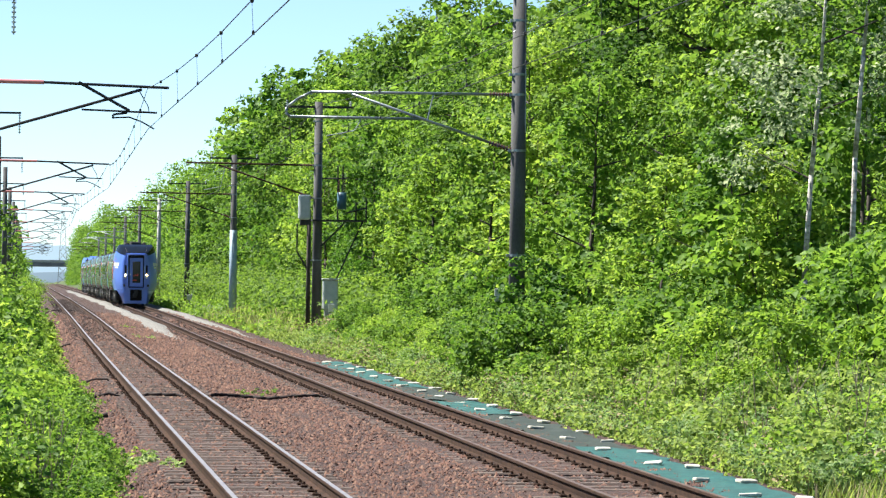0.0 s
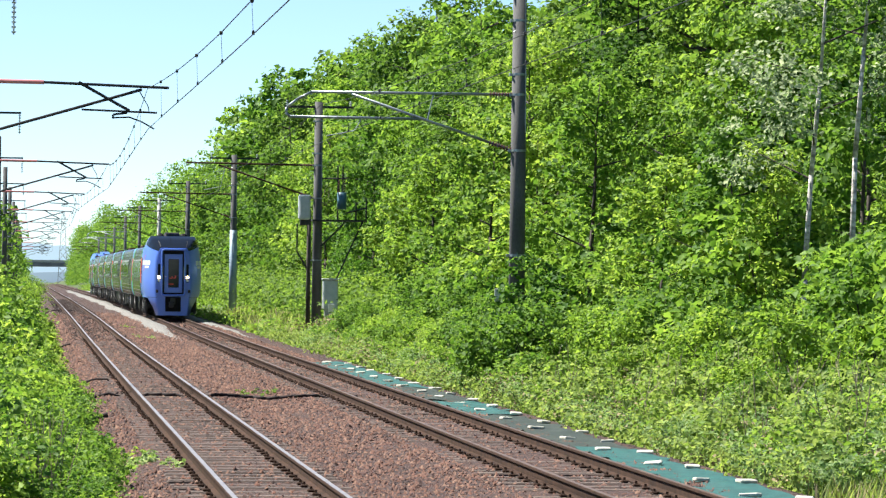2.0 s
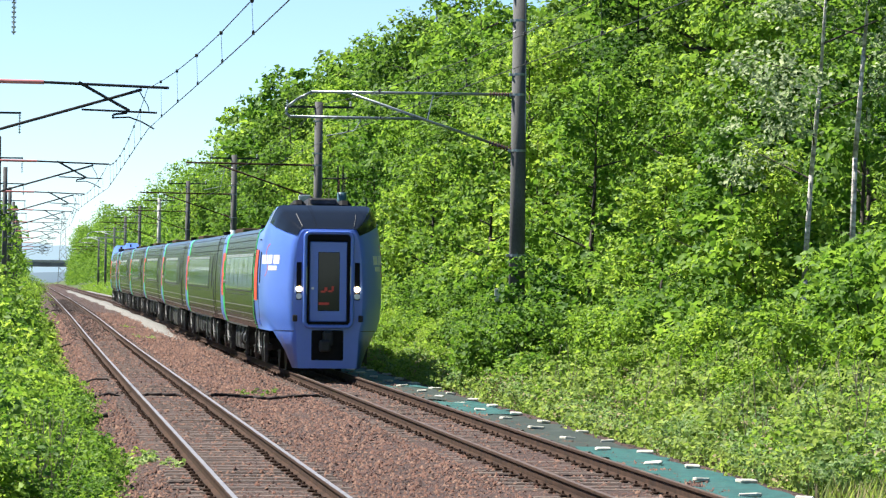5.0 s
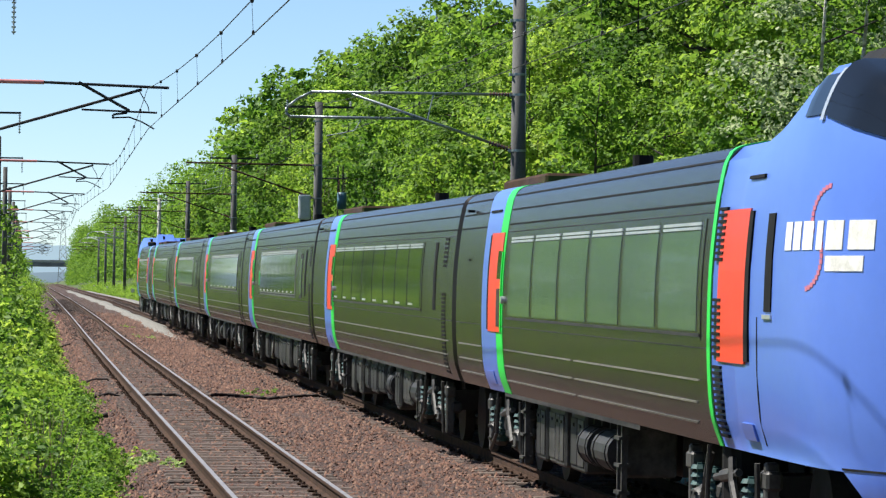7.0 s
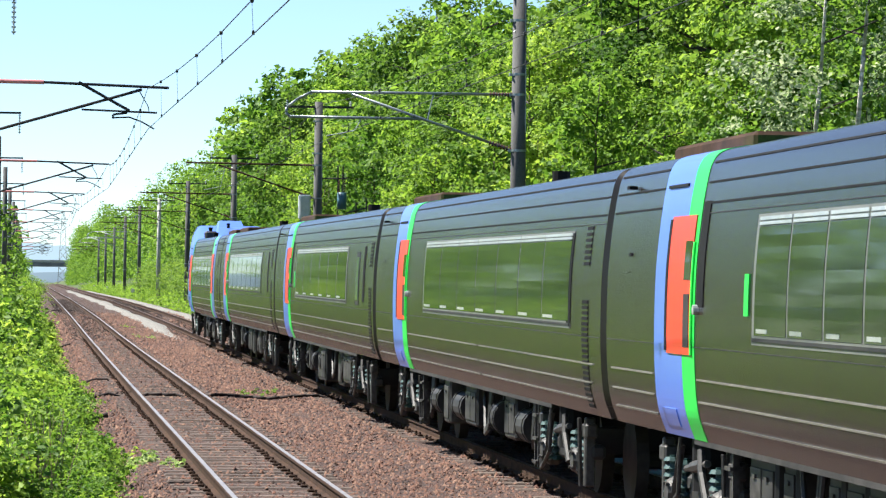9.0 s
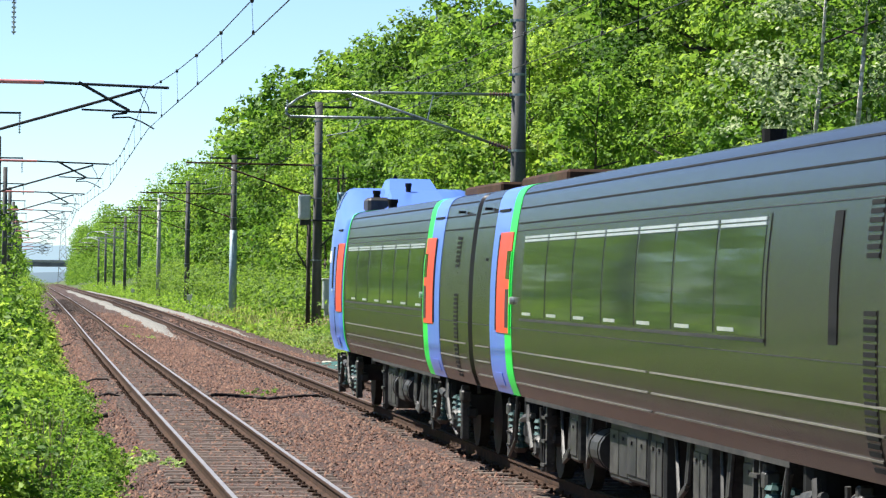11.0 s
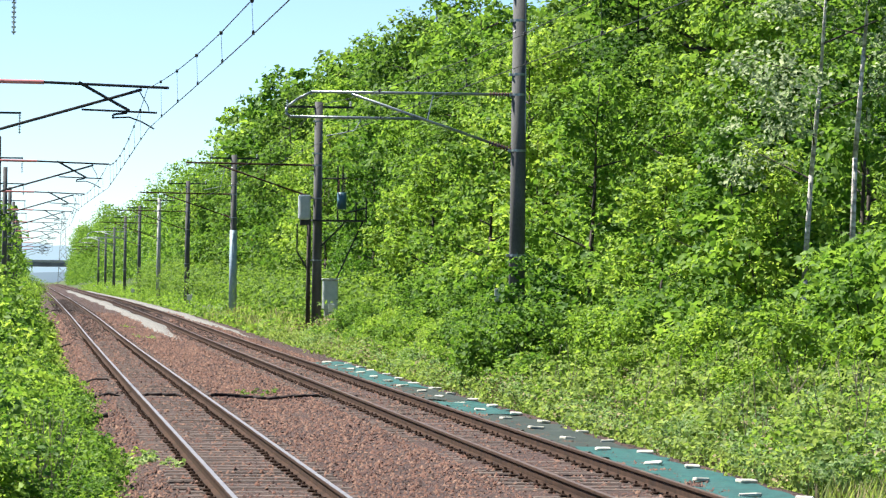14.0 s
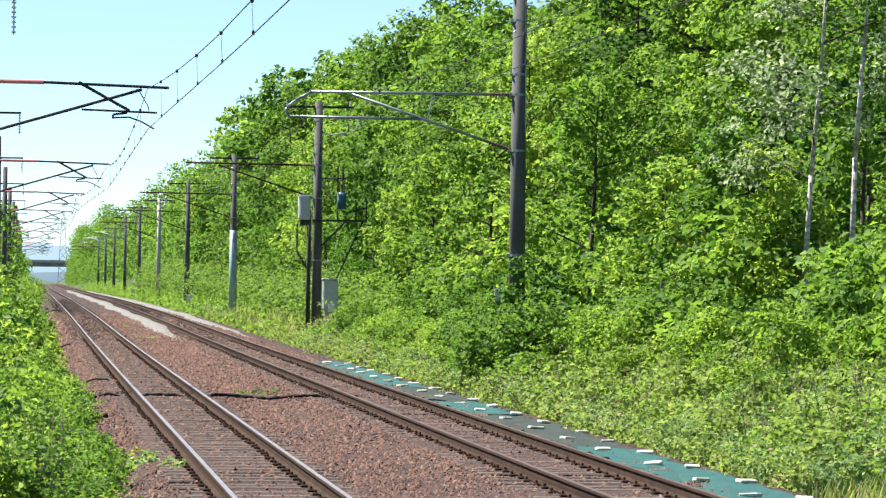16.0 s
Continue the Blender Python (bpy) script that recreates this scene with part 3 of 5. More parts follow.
    for name, label, args, n in (
            ("far_undergrowth", "dense green undergrowth along the forest edge", (420, 10.9, 13.6, 118, 360, 0.5, 1.15, 0.8, 1.5), 34000),
            ("far_thicket", "low green thicket beside the far track", (170, -3.0, 0.2, 140, 420, 0.45, 0.9, 0.7, 1.4), 14000)):
        c, r = strip(*args)
        stuff_leaves(name, label, c, r, int(n * 1.9), 0.15, "leaf_dark" if name == "far_undergrowth" else "leaf")
    build_grass(rnd)


def build_grass(rnd):
    """Upright blades on the verge, one mesh."""
    n = 22000
    g = np.random.default_rng(5)
    s = 40 + 150 * g.random(n) ** 1.7
    lat = np.where(g.random(n) < 0.8, 8.75 + 3.2 * g.random(n), 0.8 - 1.6 * g.random(n))
    base = np.array([spot(a, b) for a, b in zip(lat, s)])
    h = (0.08 + 0.30 * g.random(n) ** 1.5) * (1 + (s - 40) / 300)
    ang = g.random(n) * 6.283
    w = 0.012 * (1 + (s - 40) / 60)
    dx = np.stack([np.cos(ang), np.sin(ang), np.zeros(n)], 1)
    lean = np.stack([-np.sin(ang), np.cos(ang), np.zeros(n)], 1) * (h * g.uniform(-1.1, 1.1, n))[:, None]
    v = np.empty((n, 3, 3))
    v[:, 0] = base - dx * w[:, None]
    v[:, 1] = base + dx * w[:, None]
    v[:, 2] = base + lean + np.array([0, 0, 1]) * h[:, None]
    for name, label, mask, m in (("grass", "long green grass on the verge", g.random(n) < 0.72, "grass"), ("dry_grass", "dry straw among the green grass", None, "dry")):
        if mask is None:
            mask = ~keep
        keep = mask
        vv = v[mask]
        k = len(vv)
        me = bpy.data.meshes.new(name)
        me.vertices.add(k * 3)
        me.vertices.foreach_set("co", vv.reshape(-1))
        me.loops.add(k * 3)
        me.loops.foreach_set("vertex_index", np.arange(k * 3, dtype=np.int32))
        me.polygons.add(k)
        me.polygons.foreach_set("loop_start", np.arange(0, k * 3, 3, dtype=np.int32))
        me.materials.append(M[m])
        me.update()
        tagged(new(name, me), label, "grass", kind="stuff")


def build_gravel():
    """Loose stones on the ballast, one mesh; and strips of fresh pale gravel farther on."""
    g = np.random.default_rng(11)
    n = 80000
    s = 34 + 170 * (1 - np.sqrt(1 - g.random(n)))
    lat = 0.75 + 7.0 * g.random(n)
    near_rail = np.min([np.abs(lat - c) for c in (TL - 0.566, TL + 0.566, TR - 0.566, TR + 0.566)], axis=0) < 0.1
    on_track = ((np.abs(lat - TL) < 1.0) | (np.abs(lat - TR) < 1.0)) & (g.random(n) < 0.72)
    ok = ~near_rail & ~on_track
    s, lat = s[ok], lat[ok]
    n = len(s)
    base = np.array([spot(a, b, 0.034) for a, b in zip(lat, s)])
    octa = np.array([(1, 0, 0), (0, 1, 0), (-1, 0, 0), (0, -1, 0), (0, 0, 1)], float)
    size = ((0.012 + 0.018 * g.random(n)) * (1 + (s - 34) / 130))[:, None, None]
    v = base[:, None] + octa[None] * size * g.uniform(0.55, 1.25, (n, 5, 3)) + g.normal(size=(n, 5, 3)) * size * 0.25
    f = np.array([(0, 1, 4), (1, 2, 4), (2, 3, 4), (3, 0, 4)])
    idx = (f[None] + (np.arange(n) * 5)[:, None, None]).reshape(-1)
    me = bpy.data.meshes.new("loose_ballast")
    me.vertices.add(n * 5)
    me.vertices.foreach_set("co", v.reshape(-1))
    me.loops.add(n * 12)
    me.loops.foreach_set("vertex_index", idx.astype(np.int32))
    me.polygons.add(n * 4)
    me.polygons.foreach_set("loop_start", np.arange(0, n * 12, 3, dtype=np.int32))
    me.materials.append(M["stone"])
    me.update()
    tagged(new("loose_ballast", me), "loose reddish-brown crushed stones on the trackbed", "ballast", kind="stuff")
    rnd = random.Random(8)
    for lat0, lat1, s0 in ((4.75, 5.62, 122.0), (7.45, 8.25, 131.0)):
        verts, faces = [], []
        ss = stations(s0, 520, 1.5)
        for i, q in enumerate(ss):
            k = min(1.0, i / 5)
            a, b = lat0 + rnd.uniform(-0.15, 0.2), lat1 + rnd.uniform(-0.2, 0.12)
            m = (a + b) / 2
            for j in range(5):
                x = m + (a + (b - a) * j / 4 - m) * (0.15 + 0.85 * k)
                verts.append(spot(x, q, 0.03 + (0.09 if 0 < j < 4 else 0.0) * k + rnd.uniform(-0.01, 0.01)))
        for i in range(len(ss) - 1):
            for j in range(4):
                a = i * 5 + j
                faces.append((a, a + 1, a + 6, a + 5))
        tagged(new("fresh_gravel", mesh_of("fresh_gravel", verts, faces, M["gravel"], True)), "bank of fresh pale gravel along the track", "gravel", kind="structure")


# ---- overhead line ----
def ribbed(bm, a, b, n, r):
    a, b = Vector(a), Vector(b)
    d = (b - a).normalized() * 0.016
    tube(bm, a, b, r * 0.4, r * 0.4, 6)
    for k in range(n):
        c = a.lerp(b, (k + 0.5) / n)
        tube(bm, c - d, c + d, r, r * 0.8, 10)
    return bm


def shaft(p, height, r0, r1, material, bands):
    bm = bmesh.new()
    tube(bm, (0, 0, -0.6), (0, 0, height), r0, r1, 18)
    part("shaft", bm, material, p, smooth=True)
    for z in bands:
        r = r0 + (r1 - r0) * (z + 0.6) / (height + 0.6) + 0.012
        bm = bmesh.new()
        tube(bm, (0, 0, z - 0.025), (0, 0, z + 0.025), r, r, 18)
        box(bm, -r - 0.05, -r + 0.02, -0.05, 0.05, z - 0.03, z + 0.03)
        part("clamp_band", bm, M["galv"], p)


def east_pole(tubes, top):
    p = thing("catenary_pole", (0, 0, 0), "dark weathered round concrete pole with a steel cantilever", "railway pole", "poles east of the line")
    shaft(p, top, 0.185, 0.143, M["concrete"], (4.83, 6.02, 6.45, 7.6, 2.6))
    bm = bmesh.new()
    if tubes == "rust":
        rod(bm, [(-0.63, 0, 6.02), (-4.75, 0, 6.05)], 0.032, 8)
    else:
        rod(bm, [(-0.63, 0, 6.02), (-4.42, 0, 6.01), (-4.72, 0, 5.85), (-4.95, 0, 5.67), (-4.97, 0, 5.56), (-4.89, 0, 5.48), (-2.09, 0, 5.47)], 0.030, 8)
    part("top_tube", bm, M[tubes], p, smooth=True)
    bm = bmesh.new()
    rod(bm, [(-3.58, 0, 5.98), (-0.63, 0, 5.0)], 0.030, 8)
    part("stay_tube", bm, M[tubes], p, smooth=True)
    bm = bmesh.new()
    rod(bm, [(-1.83, 0, 6.0), (-1.95, 0, 5.47 if tubes != "rust" else 5.44)], 0.014, 6)
    part("strut", bm, M[tubes], p)
    for q0, q1 in (((-0.14, 0, 6.02), (-0.64, 0, 6.02)), ((-0.16, 0, 4.84), (-0.64, 0, 5.0))):
        part("insulator", ribbed(bmesh.new(), q0, q1, 8, 0.055), M["insul"], p, "brown ribbed porcelain insulator")
    bm = bmesh.new()
    rod(bm, [(-3.35, 0, 5.47 if tubes != "rust" else 5.9), (-3.5, 0, 5.2), (-4.1, 0, 5.08)], 0.012, 6)
    part("steady_arm", bm, M["galv"], p)
    bm = bmesh.new()
    box(bm, -1.25, 1.25, -0.045, 0.045, top - 0.22, top - 0.14)
    part("crossarm", bm, M["dark_steel"], p)
    for x in (-1.15, 1.15):
        part("pin_insulator", ribbed(bmesh.new(), (x, 0, top - 0.14), (x, 0, top + 0.06), 3, 0.05), M["greybox"], p)
    # conduit and tie wires up the side
    bm = bmesh.new()
    rod(bm, [(0.13, -0.13, 5.2), (0.12, -0.13, 6.4), (0.10, -0.14, top - 0.3)], 0.012, 5)
    rod(bm, [(-0.15, -0.1, 6.55), (0.15, -0.11, 6.72)], 0.008, 5)
    rod(bm, [(-0.15, -0.1, 7.35), (0.15, -0.11, 7.5)], 0.008, 5)
    part("conduit", bm, M["galv"], p)
    return p


def west_pole():
    p = thing("catenary_pole", (0, 0, 0), "round concrete pole with a dark cantilever and pink sleeve", "railway pole", "poles west of the line")
    shaft(p, 8.5, 0.185, 0.14, M["concrete"], (4.7, 5.84, 7.5))
    d = M["dark_steel"]
    part("top_tube", rod(bmesh.new(), [(1.75, 0, 5.83), (4.19, 0, 5.76)], 0.028, 8), d, p)
    part("sleeve", rod(bmesh.new(), [(0.14, 0, 5.84), (1.75, 0, 5.83)], 0.042, 10), M["pink"], p, "pink insulating sleeve")
    part("stay_tube", rod(bmesh.new(), [(0.16, 0, 4.68), (3.66, 0, 5.72)], 0.030, 8), d, p)
    part("strut", rod(bmesh.new(), [(2.43, 0, 5.84), (3.42, 0, 5.30)], 0.030, 8), d, p)
    part("lower_tube", rod(bmesh.new(), [(2.49, 0, 5.31), (3.96, 0, 5.27)], 0.020, 8), d, p)
    part("steady_bracket", rod(bmesh.new(), [(3.38, 0, 5.26), (3.10, 0, 5.22), (3.10, 0, 5.14)], 0.022, 6), d, p)
    part("steady_arm", rod(bmesh.new(), [(3.10, 0, 5.16), (3.42, 0, 5.175), (3.66, 0, 5.09), (3.91, 0, 4.95)], 0.015, 6), d, p)
    part("jumper", rod(bmesh.new(), [(3.6, 0, 5.70), (3.78, 0, 5.40), (3.8, 0, 5.30)], 0.010, 5), d, p)
    bm = bmesh.new()
    box(bm, -0.7, 1.2, -0.04, 0.04, 7.42, 7.49)
    part("crossarm", bm, d, p)
    for x in (-0.6, 1.15):
        part("hanging_insulator", ribbed(bmesh.new(), (x, 0, 7.42), (x, 0, 6.75), 7, 0.05), M["greybox"], p)
    return p


WEST_S0, WEST_STEP, WEST_LAT = 73.0, 54.0, -1.55


def wires(s0, step, lat, stagger, r, label):
    """Contact wire, messenger wire sagging between the poles, and droppers with clamps."""
    contact, mess, drops = [], [], []
    for k in range(-1, 9):
        for j in range(9):
            f = j / 9
            s = s0 + (k + f) * step
            side = stagger * (f if k % 2 == 0 else 1 - f)
            sag = 1.6 * f * (1 - f)
            contact.append(rail_spot(lat + side, s, 4.95))
            mess.append(rail_spot(lat + side - 0.02, s, 5.74 - sag))
            if j:
                drops.append((contact[-1], mess[-1]))
    t = thing("overhead_wires", (0, 0, 0), label, "overhead wire", "overhead wires")
    bm = bmesh.new()
    rod(bm, contact, r, 5)
    part("contact_wire", bm, M["wire"], t)
    bm = bmesh.new()
    rod(bm, mess, r, 5)
    part("messenger_wire", bm, M["wire"], t)
    for a, b in drops[:40]:
        bm = bmesh.new()
        tube(bm, a, b, 0.0028, 0.0028, 4)
        d = part("dropper", bm, M["wire"], t)
        bm = bmesh.new()
        c = b
        box(bm, c.x - 0.022, c.x + 0.022, c.y - 0.03, c.y + 0.03, c.z - 0.03, c.z + 0.02, 0.006)
        part("clamp", bm, M["wire"], d)
        bm = bmesh.new()
        box(bm, a.x - 0.015, a.x + 0.015, a.y - 0.03, a.y + 0.03, a.z - 0.01, a.z + 0.045, 0.006)
        part("clamp", bm, M["wire"], d)


def build_overhead():
    bright, tall, dull, west = east_pole("galv", 8.5), east_pole("rust", 8.3), east_pole("rust", 8.02), west_pole()
    for k in range(10):
        s = POLE_S0 + k * POLE_STEP
        x, z = bend(s)
        c = copy_thing(bright if k in (0, 5, 6) else tall if k == 1 else dull, Matrix.Translation((POLE_LAT + x, s, z)))
        if k == 2:
            bm = bmesh.new()
            tube(bm, (0, 0, 0.0), (0, 0, 4.2), 0.20, 0.185, 18)
            part("sheath", bm, M["sheath"], c, "pale blue-grey sheath round the foot", True)
            c["label"] = "round concrete pole with a pale blue sheath at its foot"
        if k == 4:
            for o in c.children:
                if o.name.startswith("shaft"):
                    o.data = o.data.copy()
                    o.data.materials[0] = M["paleconc"]
            c["label"] = "pale grey round concrete pole with a rusty cantilever"
        s = WEST_S0 + k * WEST_STEP
        x, z = bend(s)
        copy_thing(west, Matrix.Translation((WEST_LAT + x, s, z)))
    drop([bright, tall, dull, west])
    wires(WEST_S0, WEST_STEP, 2.24, 0.37, 0.0075, "dark catenary wires over the near track")
    wires(POLE_S0, POLE_STEP, TR - 0.2, 0.4, 0.006, "thin catenary wires over the far track")


def build_equipment():
    """What stands round the second pole: transformers on a platform, a thin pole, cabinets, markers."""
    s = POLE_S0 + POLE_STEP
    x, z = bend(s)
    at = Vector((POLE_LAT + x, s, z))
    t = thing("thin_pole", at + Vector((-0.33, -0.3, 0)), "thin dark timber pole standing beside the concrete pole", "pole")
    bm = bmesh.new()
    tube(bm, (0, 0, -0.3), (0, 0, 4.4), 0.085, 0.075, 10)
    part("shaft", bm, M["bark"], t, smooth=True)
    bm = bmesh.new()
    rod(bm, [(-0.42, 0, 3.9), (-0.42, 0, 2.9), (-0.05, 0, 2.3)], 0.03, 6)
    part("bracket", bm, M["dark_steel"], t)
    t = thing("transformer", at + Vector((-0.5, -0.25, 3.85)), "pale grey pole-mounted transformer box", "transformer")
    bm = bmesh.new()
    box(bm, -0.21, 0.21, -0.2, 0.2, 0.2, 1.1, 0.05)
    part("tank", bm, M["greybox"], t)
    bm = bmesh.new()
    box(bm, -0.15, 0.25, -0.12, 0.12, 0.0, 0.2, 0.02)
    part("foot", bm, M["dark_steel"], t)
    for k in range(3):
        bm = bmesh.new()
        box(bm, -0.15 + k * 0.12, -0.10 + k * 0.12, -0.22, -0.19, 0.3, 1.0)
        part("fin", bm, M["greybox"], t)
    t = thing("work_platform", at, "dark steel platform with rails fixed to the pole", "platform")
    bm = bmesh.new()
    box(bm, -0.2, 1.75, -0.45, 0.45, 4.0, 4.06)
    part("deck", bm, M["dark_steel"], t)
    for q in ([(0.1, -0.4, 3.1), (1.0, -0.4, 4.0)], [(0.15, 0, 5.55), (1.05, 0, 5.55)], [(0.72, 0, 4.0), (0.72, 0, 6.0)], [(0.9, 0, 4.9), (0.9, 0, 6.0)], [(1.72, -0.42, 4.06), (1.72, -0.42, 4.85)], [(1.35, -0.42, 4.06), (1.35, -0.42, 4.7)], [(1.0, -0.42, 4.3), (1.72, -0.42, 4.5)], [(1.6, -0.42, 4.0), (0.7, -0.42, 2.0), (0.45, -0.42, 1.3)], [(0.1, 0, 4.0), (0.1, 0, 0.2)]):
        bm = bmesh.new()
        rod(bm, q, 0.03, 5)
        part("strut", bm, M["dark_steel"], t)
    t = thing("switch_box", at + Vector((0.86, -0.1, 4.4)), "blue-grey switch box mounted above the platform", "switch box")
    bm = bmesh.new()
    tube(bm, (0, 0, 0.05), (0, 0, 0.65), 0.17, 0.17, 14)
    part("tank", bm, M["bluebox"], t, smooth=True)
    for xx in (-0.1, 0.1):
        part("bushing", ribbed(bmesh.new(), (xx, 0, 0.65), (xx, 0, 1.1), 5, 0.045), M["insul"], t)
    t = thing("cabinet", at + Vector((0.45, -0.5, 0.85)), "pale grey trackside equipment cabinet at the pole", "cabinet")
    bm = bmesh.new()
    box(bm, -0.27, 0.27, -0.25, 0.25, 0, 1.05, 0.03)
    part("housing", bm, M["greybox"], t)
    bm = bmesh.new()
    box(bm, -0.31, 0.31, -0.3, 0.28, 1.05, 1.1, 0.015)
    part("lid", bm, M["greybox"], t)
    bm = bmesh.new()
    box(bm, -0.22, 0.22, -0.265, -0.25, 0.08, 0.98)
    part("door", bm, M["greybox"], t)
    bm = bmesh.new()
    box(bm, -0.2, 0.2, -0.2, 0.2, -0.9, 0.0)
    part("pedestal", bm, M["paleconc"], t)

    def sign(lat, s, top, w, h, label):
        g = spot(lat, s)
        t = thing("marker_sign", g, label, "marker sign", "small signs beside the line")
        bm = bmesh.new()
        tube(bm, (0, 0, -0.2), (0, 0, top - 0.02), 0.03, 0.03, 6)
        part("post", bm, M["galv"], t)
        bm = bmesh.new()
        box(bm, -w / 2, w / 2, -0.05, -0.03, top - h, top, 0.008)
        part("plate", bm, M["white"], t)

    sign(10.6, 131.0, 0.95, 0.22, 0.28, "small white marker plate beside the cabinet")
    sign(9.75, 77.5, 2.1, 0.16, 0.28, "small white marker plate among the shrubs")
    for lat, s in ((9.7, 226), (9.6, 350), (9.6, 470), (9.4, 560)):
        sign(lat, s, 0.9, 0.30, 0.34, "small white marker plate on the verge")
    for lat, s, hh in ((13.0, 218, 3.3), (15.2, 237, 2.2)):
        t = thing("marker_post", spot(lat, s), "slim pale post with an orange tip", "marker post", "slim posts in the wood")
        bm = bmesh.new()
        tube(bm, (0, 0, -0.3), (0, 0, hh), 0.075, 0.075, 8)
        part("shaft", bm, M["paleconc"], t)
        bm = bmesh.new()
        tube(bm, (0, 0, hh), (0, 0, hh + 0.45), 0.085, 0.085, 8)
        part("tip", bm, M["orange"], t)
    t = thing("stub_post", spot(13.1, 62.6), "short pale concrete post under the trees", "post")
    bm = bmesh.new()
    box(bm, -0.05, 0.05, -0.05, 0.05, -0.2, 0.85, 0.012)
    part("shaft", bm, M["paleconc"], t)
    t = thing("old_post", spot(-0.42, 40.5), "grey weathered timber stump overgrown with weeds", "post")
    bm = bmesh.new()
    tube(bm, (0, 0, -0.2), (0.02, 0, 0.75), 0.13, 0.09, 9)
    part("shaft", bm, M["bark"], t)


def build_cables():
    """Dark hoses that run across the trackbed under the rails."""
    rnd = random.Random(33)
    for s, a, b, r in ((70.0, 0.75, 6.15, 0.03), (61.2, 0.35, 1.25, 0.045), (79.5, 1.0, 1.8, 0.02), (118.0, 0.6, 1.3, 0.035), (205, 0.7, 2.4, 0.04)):
        c = thing("cable", (0, 0, 0), "dark rubber cable lying across the ballast", "cable", "cables across the line")
        pts, n = [], 22
        for i in range(n + 1):
            la = a + (b - a) * i / n
            near = min(abs(la - q) for q in (TL - 0.566, TL + 0.566, TR - 0.566))
            up = 0.075 + 0.012 * noise.noise((la * 0.8, s, 0.0))
            p = spot(la, s + 0.35 * noise.noise((la * 0.9, s, 5.0)), up)
            if near < 0.25:
                p.z = min(p.z, rail_spot(la, s, -0.21).z)
            pts.append(p)
        part("hose", rod(bmesh.new(), pts, r, 8), M["mud"], c, smooth=True)


def build_mats():
    """Green nets laid on the shoulder of the east track, held down by white blocks."""
    rnd = random.Random(12)
    s = 38.0
    spans = ((38, 50.5, "net"), (50.7, 62, "netdark"), (62.2, 68, "net"), (68.2, 76, "netdark"), (76.2, 88, "net"), (88.2, 97, "net"))
    for a, b, m in spans:
        ss = [a + (b - a) * i / 24 for i in range(25)]
        verts, faces = [], []
        for q in ss:
            e0, e1 = 7.34 + rnd.uniform(-0.03, 0.03), 8.2 + rnd.uniform(-0.1, 0.08)
            for j in range(9):
                la = e0 + (e1 - e0) * j / 8
                verts.append(spot(la, q, 0.06 + 0.06 * noise.noise((la * 2.2, q * 1.4, 3.0))))
        n = len(verts)
        verts += [v - Vector((0, 0, 0.02)) for v in verts]
        for i in range(24):
            for j in range(8):
                k = i * 9 + j
                faces += [(k, k + 1, k + 10, k + 9), (n + k + 1, n + k, n + k + 9, n + k + 10)]
        lab = "teal green ground net laid beside the track" if m == "net" else "faded grey-green ground net laid beside the track"
        tagged(new("ground_net", mesh_of("ground_net", verts, faces, M[m], True)), lab, "ground net", "nets beside the track")
    bm = bmesh.new()
    box(bm, -0.10, 0.10, -0.09, 0.09, 0.0, 0.045, 0.012)
    me = bpy.data.meshes.new("white_block")
    bm.to_mesh(me)
    bm.free()
    me.materials.append(M["block"])
    for lat, s0, gap in ((7.72, 39.6, 3.35), (8.2, 39.2, 3.3)):
        q = s0
        while q < 98:
            ob = tagged(new("white_block", me), "dirty white concrete block weighing down the net", "block", "white blocks on the nets")
            k = rnd.uniform(0.85, 1.15)
            ob.matrix_world = Matrix.Translation(spot(lat + rnd.uniform(-0.06, 0.06), q, 0.05)) @ Euler((rnd.uniform(-0.08, 0.08), rnd.uniform(-0.08, 0.08), rnd.uniform(-0.5, 0.5))).to_matrix().to_4x4() @ Matrix.Diagonal((k, k, 1, 1))
            q += gap + rnd.uniform(-0.35, 0.35)


